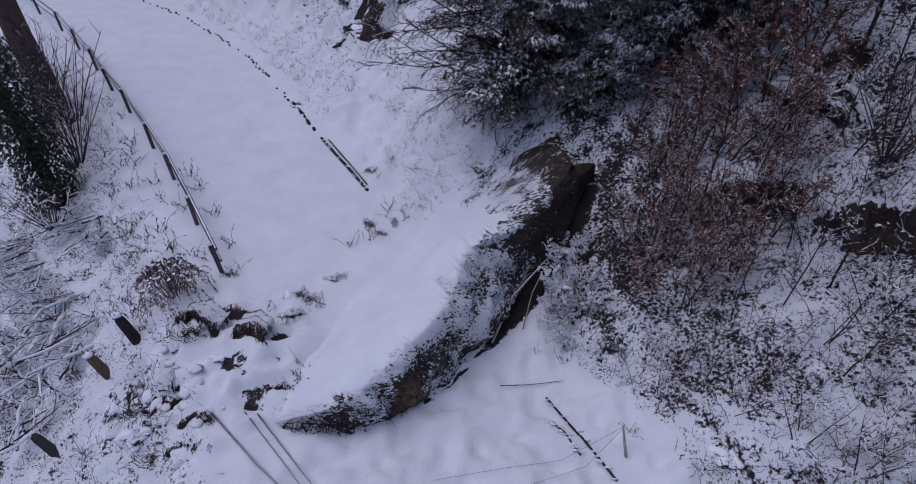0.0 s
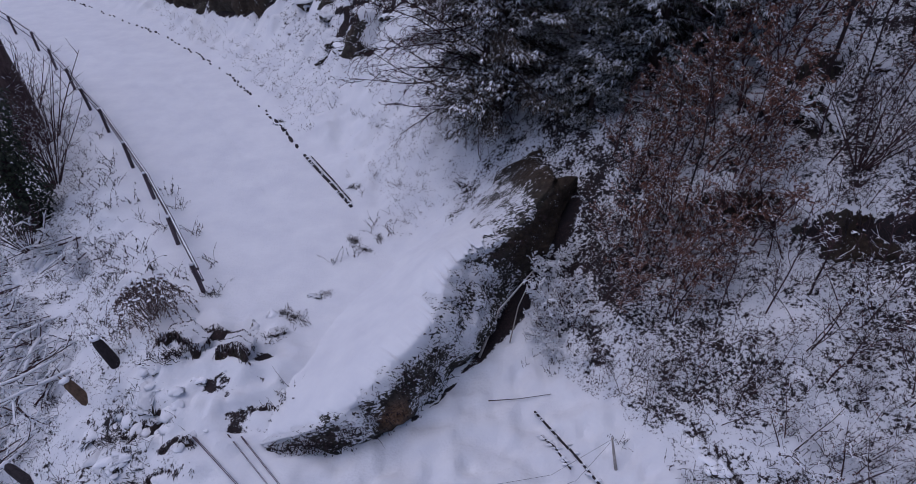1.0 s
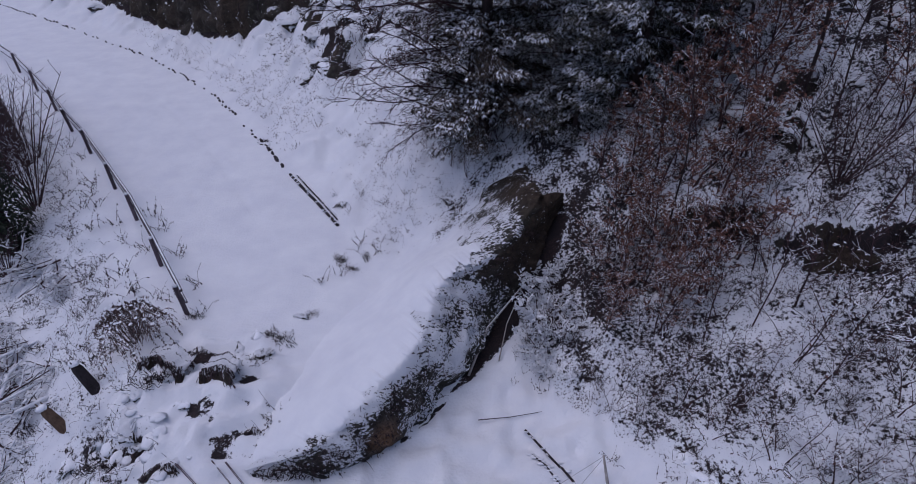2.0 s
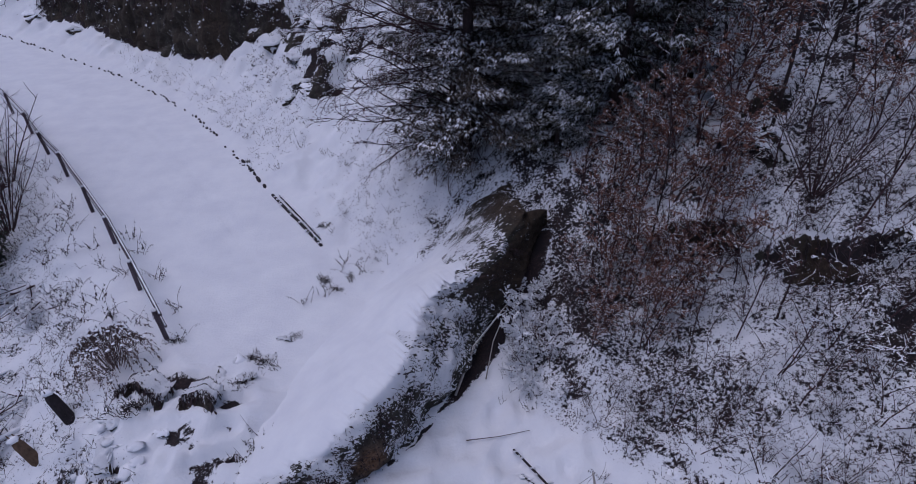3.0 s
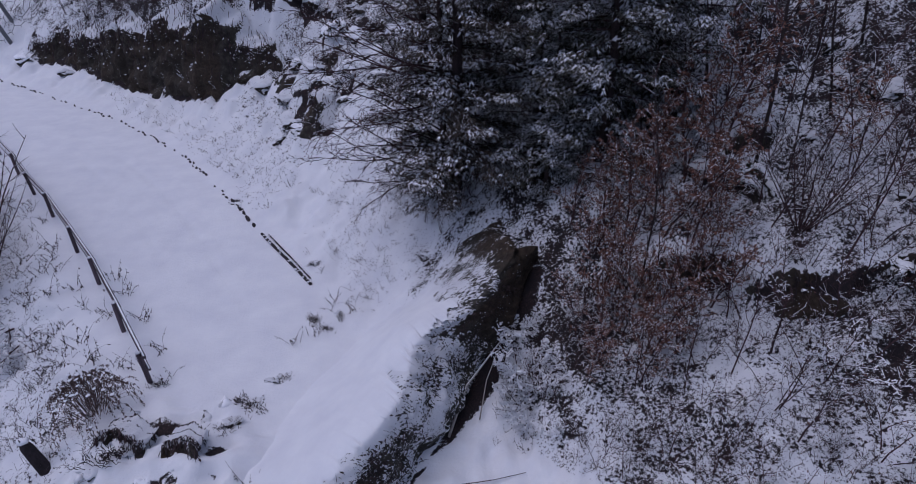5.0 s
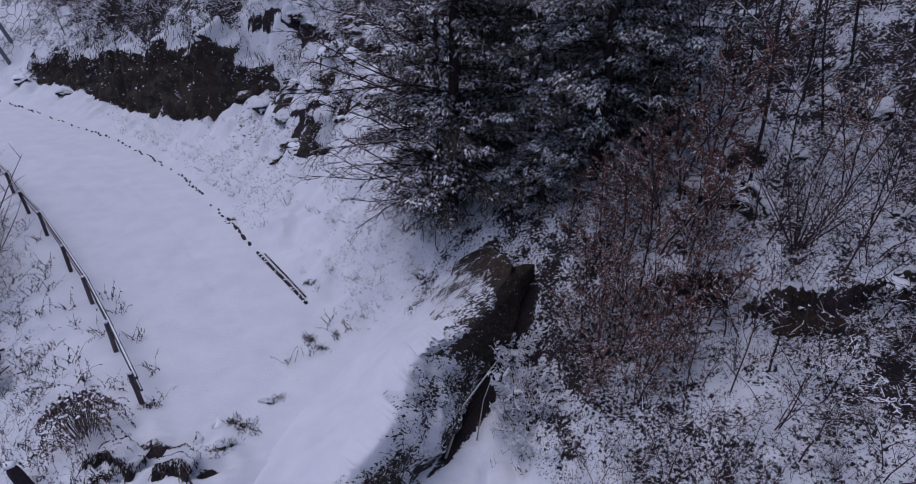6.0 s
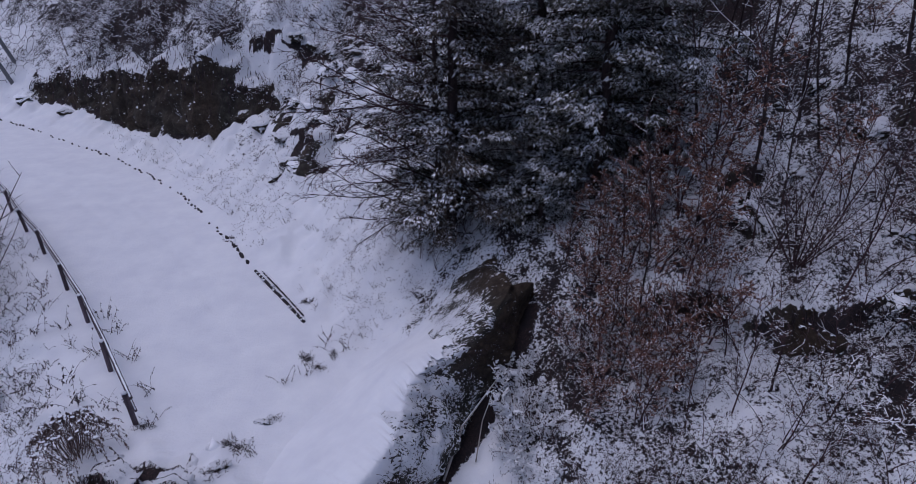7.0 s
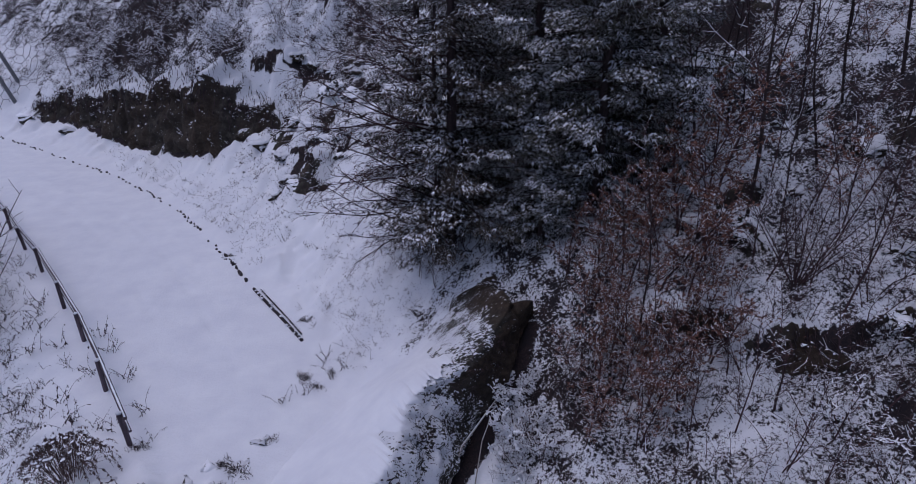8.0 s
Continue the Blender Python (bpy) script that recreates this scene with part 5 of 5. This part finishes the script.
def build_bramble():
    """A dome of arching canes with strings of withered leaves hanging from them."""
    r = random.Random(440)
    canes, leaf, snow = Geo(), Geo(), Geo()
    for k in range(150):
        a, lean = r.uniform(0, 6.28), r.random() ** 0.6
        out = Vector((math.cos(a), math.sin(a), 0))
        tall = 1.0 * math.sqrt(1.02 - lean * lean) + 0.15
        top = out * lean * 1.0 + Vector((r.gauss(0, 0.06), r.gauss(0, 0.06), tall * r.uniform(0.8, 1.1)))
        tip = top + out * r.uniform(0.05, 0.22) - Vector((r.gauss(0, 0.05), r.gauss(0, 0.05), r.uniform(0.25, 0.75)))
        foot = out * lean * 0.35 - Vector((0, 0, 0.1))
        pts = [foot, foot.lerp(top, 0.6) + Vector((0, 0, 0.15)), top, top.lerp(tip, 0.5) + out * 0.05, tip]
        canes.tube(pts, [0.005, 0.004, 0.004, 0.003, 0.002], 3, False)
        if r.random() < 0.3:
            snow.lump(top, r.uniform(0.03, 0.06), r.uniform(0.03, 0.06), 0.02, r)
        for j in range(18):
            u = 1.6 + 2.4 * r.random()
            i = min(int(u), 3)
            q = pts[i].lerp(pts[i + 1], u - i)
            leaf.leaf(q, Vector((r.gauss(0, 0.4), r.gauss(0, 0.4), -1)), Vector((r.gauss(0, 1), r.gauss(0, 1), 0)), r.uniform(0.05, 0.10), 0.34)
    root = thing("bramble", "dense withered bramble bush with hanging red-brown leaves", "shrub")
    part("cane_tangle", canes, M_BRAMBLE, root, kind="stuff")
    part("leaves", leaf, M_BRAMBLE, root, kind="stuff")
    part("snow", snow, M_WHITE, root, rounded_look=True, kind="stuff")
    return root


bramble = build_bramble()
plant_at(bramble, -7.85, 10.3, 0, 0.95)


# dark tussocks among the slipped stones
def make_tussock(seed):
    r = random.Random(seed)
    g = Geo()
    for k in range(150):
        p = Vector((r.gauss(0, 0.28), r.gauss(0, 0.13), -0.04))
        tip = p + Vector((r.gauss(0, 0.09), r.gauss(-0.05, 0.08), r.uniform(0.05, 0.2)))
        g.tube([p, p.lerp(tip, 0.5) + Vector((0, 0, 0.04)), tip], [0.010, 0.008, 0.003], 3, False)
    root = thing("tussock", "dark tussock of dead grass sticking out of the snow", "grass", "dead weeds in the snow")
    part("grass", g, M_LITTER, root, kind="stuff")
    return root


tussocks = [make_tussock(470 + k) for k in range(2)]
scatter(tussocks, [(i, x + rnd.uniform(-0.25, 0.25), y - size * 0.55, 10 * rnd.uniform(-3, 3), 0.5 + 0.8 * size, (0, 0)) for i, (k, x, y, size) in enumerate(ROCKS[:18]) if i % 3 == 1]
        # the first two stand in for a small dark stone hidden by snow
        + [(i, x, y, 40 * i, 0.5, (0, 0)) for i, (x, y) in enumerate(((-3.25, 16.5), (-3.3, 16.6), (-2.95, 13.6), (-3.1, 13.7), (-7.2, 21.7), (-3.55, 11.2), (-4.5, 10.35), (-2.2, 13.8), (-2.6, 13.2), (-6.7, 11.15), (-7.9, 7.3), (-6.4, 6.2), (-7.2, 6.95)))])


# ---------- trees on the valley side ----------
def build_ivy_tree(x, y, height, radius, ivy_to, lean, label):
    r = random.Random(int(-x * 31))
    root = thing("ivy_tree", label, "tree", "valley-side trees")
    trunk = Geo()
    way = Vector(lean)
    pts = [way * (height * k / 7) + Vector((r.gauss(0, 0.05), r.gauss(0, 0.05), height * k / 7 - 0.4)) for k in range(8)]
    trunk.tube(pts, [radius * (1.25 if k == 0 else 1 - 0.1 * k) for k in range(8)], 12)
    part("trunk", trunk, M_BARK if ivy_to else M_REDBARK, root, rounded_look=True)
    wood, snow, leaves = Geo(), Geo(), Geo()
    cfg = dict(wander=0.1, lift=0.02, snow=0.2, thick=0.01, depth=2, leaves=0, leafy=0, white=0, shoots=(8, 5), low=0.2, ahead=0.9, ratio=0.4)
    for k in range(14):
        u = r.uniform(0.45, 0.98)
        p = pts[int(u * 7)]
        a = r.uniform(0, 6.28)
        grow(r, wood, snow, leaves, p, Vector((math.cos(a), math.sin(a), r.uniform(0.2, 0.9))), r.uniform(1.5, 3.2) * (1.3 - u), 0.04, 0, cfg)
    part("crown", wood, M_TWIG, root, kind="stuff")
    if ivy_to:
        ivy = Geo()
        for k in range(5200):
            u = r.random() ** 0.8 * ivy_to / height
            i = min(int(u * 7), 6)
            p = pts[i].lerp(pts[i + 1], u * 7 - i)
            a = r.uniform(0, 6.28)
            lump = 0.5 + 0.5 * noise.noise(Vector((math.cos(a) * 1.3, math.sin(a) * 1.3, p.z * 0.9)))
            out = Vector((math.cos(a), math.sin(a), 0))
            q = p + out * (radius + r.random() ** 0.6 * (0.25 + 0.9 * lump)) + Vector((0, 0, r.gauss(0, 0.1)))
            ivy.leaf(q, out * 0.5 + Vector((r.gauss(0, 0.5), r.gauss(0, 0.5), -0.8)), Vector((-out.y, out.x, r.gauss(0, 0.4))), r.uniform(0.09, 0.17), 0.9)
        part("ivy", ivy, M_IVY, root, "dark evergreen ivy leaves", kind="stuff")
    plant_at(root, x, y, 0, 1)


build_ivy_tree(-15.1, 16.3, 13, 0.24, 6.5, (0.02, 0.0, 0), "old tree trunk thickly overgrown with dark ivy")
build_ivy_tree(-18.4, 21.9, 14, 0.58, 0, (0.05, 0.0, 0), "thick bare brown tree trunk on the valley slope")


# ---------- leaf litter and sprigs in the snow ----------
def build_litter():
    r = np.random.default_rng(3)
    g, count = Geo(), 150000
    s, n = r.uniform(-19, 4, count), 1.2 + r.random(count) ** 1.1 * 15
    dense = fbm(s / 1.2, n / 1.2, 4, 61)
    keep = dense * 2.2 + 0.9 * fbm(s / 0.35, n / 0.35, 2, 63) + r.normal(0, 0.16, count) > 0.42
    keep &= (s < -3) | (n > 6.5) | (r.random(count) < 0.25)
    s, n = s[keep], n[keep]
    u = np.array([-0.553, 0.833])
    x0, y0, _ = edge_at(0.0, 0.0)
    x, y = x0 + u[0] * s + 0.833 * n, y0 + u[1] * s + 0.553 * n
    z = grid_height(x, y)
    q = random.Random(8)
    for px, py, pz in zip(x, y, z):
        if not clear_of_slab(px, py, 0, 0):
            continue
        g.leaf(Vector((px, py, pz + 0.012)), Vector((q.gauss(0, 1), q.gauss(0, 1), q.uniform(0, 0.8))), Vector((q.gauss(0, 1), q.gauss(0, 1), q.gauss(0, 0.5))), q.uniform(0.022, 0.055), 0.6, 0.25)
    ob = new("leaf_litter", g.mesh("leaf_litter", M_LITTER))
    tagged(ob, "dark dead leaves scattered over the snowy forest floor", "leaves", kind="stuff")


def build_sprigs():
    r = random.Random(9)
    g = Geo()
    for k in range(10600):
        zone, tall = r.random(), 1.0
        if k > 8600:
            s, n, tall = r.uniform(-2, 16), r.uniform(0.5, 7), 0.6
        elif k > 6400:
            s, n, tall = r.uniform(8, 38), r.uniform(2.6, 11), 1.2
        elif zone < 0.52:
            s, n = r.uniform(-17, -4), r.uniform(1.0, 12)
        elif zone < 0.72:
            s, n = r.uniform(-2, 26), r.uniform(0.6, 9)
        else:
            s, n = r.uniform(-5, 14), r.uniform(-13, -6.6)
        x, y, _ = edge_at(s, n)
        if vnoise(np.array([x / 1.3]), np.array([y / 1.3]), 5)[0] < 0.42 or not clear_of_slab(x, y, s, n):
            continue
        p = Vector((x, y, ground_at(x, y) - 0.02))
        if k > 6400:
            for j in range(r.choice((2, 3, 4, 5))):
                q = p + Vector((r.gauss(0, 0.05), r.gauss(0, 0.05), r.uniform(0.02, 0.10 * tall)))
                g.leaf(q, Vector((r.gauss(0, 1), r.gauss(0, 1), r.uniform(0.0, 0.9))), Vector((r.gauss(0, 1), r.gauss(0, 1), r.gauss(0, 0.5))), r.uniform(0.05, 0.13) * tall, 0.45, 0.2)
            continue
        for j in range(r.choice((1, 2, 3))):
            tip = p + Vector((r.gauss(0, 0.14), r.gauss(0, 0.14), r.uniform(0.06, 0.35) * tall))
            g.tube([p, p.lerp(tip, 0.5) + Vector((0, 0, 0.03)), tip], [0.005, 0.004, 0.002], 3, False)
            if r.random() < 0.6:
                g.leaf(tip, Vector((r.gauss(0, 1), r.gauss(0, 1), -0.4)), Vector((r.gauss(0, 1), r.gauss(0, 1), 0)), r.uniform(0.03, 0.08), 0.5)
    ob = new("dead_sprigs", g.mesh("dead_sprigs", M_LITTER))
    tagged(ob, "thin dead sprigs and grass sticking out of the snow", "grass", kind="stuff")


# lumps of slipped snow among the stones
def build_clods():
    r, g = random.Random(77), Geo()
    for k in range(150):
        x, y = r.gauss(-6.4, 1.5), r.gauss(7.9, 1.25)
        if not clear_of_slab(x, y, 0, 0) or vnoise(np.array([x / 0.8]), np.array([y / 0.8]), 12)[0] < 0.42:
            continue
        size = 0.05 + 0.2 * r.random() ** 2.5
        g.lump(Vector((x, y, ground_at(x, y) + size * 0.1)), size * r.uniform(0.8, 1.5), size * r.uniform(0.7, 1.1), size * 0.45, r, 0.35)
    ob = new("snow_clods", g.mesh("snow_clods", M_WHITE, True))
    tagged(ob, "clods of slipped snow lying among the stones", "snow", kind="stuff")


build_litter()
build_sprigs()
build_clods()


# ---------- rockfall net above the far bend ----------
def build_net():
    root = thing("rockfall_net", "hexagonal wire rockfall net on leaning steel posts", "net")
    line = [Vector((-36.0, 43.5, 0)), Vector((-28.9, 45.6, 0)), Vector((-26.2, 47.2, 0)), Vector((-22.6, 50.6, 0))]
    runs = [(q - p).length for p, q in zip(line[:-1], line[1:])]

    def at(u, v):
        """The place u metres along the net's foot and v up it, leaning back a little."""
        k = 0
        while k < 2 and u > runs[k]:
            u, k = u - runs[k], k + 1
        p = line[k].lerp(line[k + 1], u / runs[k])
        sag = 0.25 * math.sin(u * 1.3) * math.sin(v * 0.6)
        return Vector((p.x - 0.32 * v, p.y + 0.1 * v + sag, ground_at(p.x, p.y) + v))
    for x, y in ((-28.8, 45.3), (-29.4, 47.3), (-36.0, 43.4)):
        z = ground_at(x, y)
        g = Geo()
        g.tube([(x, y, z - 0.3), (x - 0.40 * 6.6, y + 0.5, z + 6.6)], [0.15, 0.14], 8)
        part("steel_post", g, M_STEEL, root)
    net = Geo()
    cell = 0.66
    for j in range(15):
        for i in range(1, int(sum(runs) / cell)):
            u, v = i * cell + (j % 2) * cell * 0.5, j * cell * 0.75 + 0.2
            top, left, right = at(u, v + cell * 0.25), at(u - cell * 0.5, v), at(u + cell * 0.5, v)
            low = at(u - cell * 0.5, v - cell * 0.5)
            for p, q in ((left, top), (top, right), (low, left)):
                net.tube([p, q], [0.02, 0.02], 3, False)
    part("wire_mesh", net, M_STEEL, root, kind="stuff")


build_net()


# ---------- thin cable dangling over the road ----------
def build_cable(pts, label):
    root = thing("cable", label, "cable")
    g = Geo()
    line = [Vector((x, y, ground_at(x, y) + h)) for x, y, h in pts]
    g.tube(line, [0.004] * len(line), 4)
    part("wire", g, M_STEEL, root)


build_cable([(-0.6, 5.5, 0.03), (0.9, 5.7, 0.05), (2.1, 5.95, 0.10), (3.35, 6.3, 0.55)], "thin grey wire running over the snow to a post")
build_cable([(0.3, 5.0, 0.03), (1.5, 5.4, 0.05), (2.6, 5.8, 0.12), (3.35, 6.3, 0.45)], "thin grey wire running over the snow to a post")
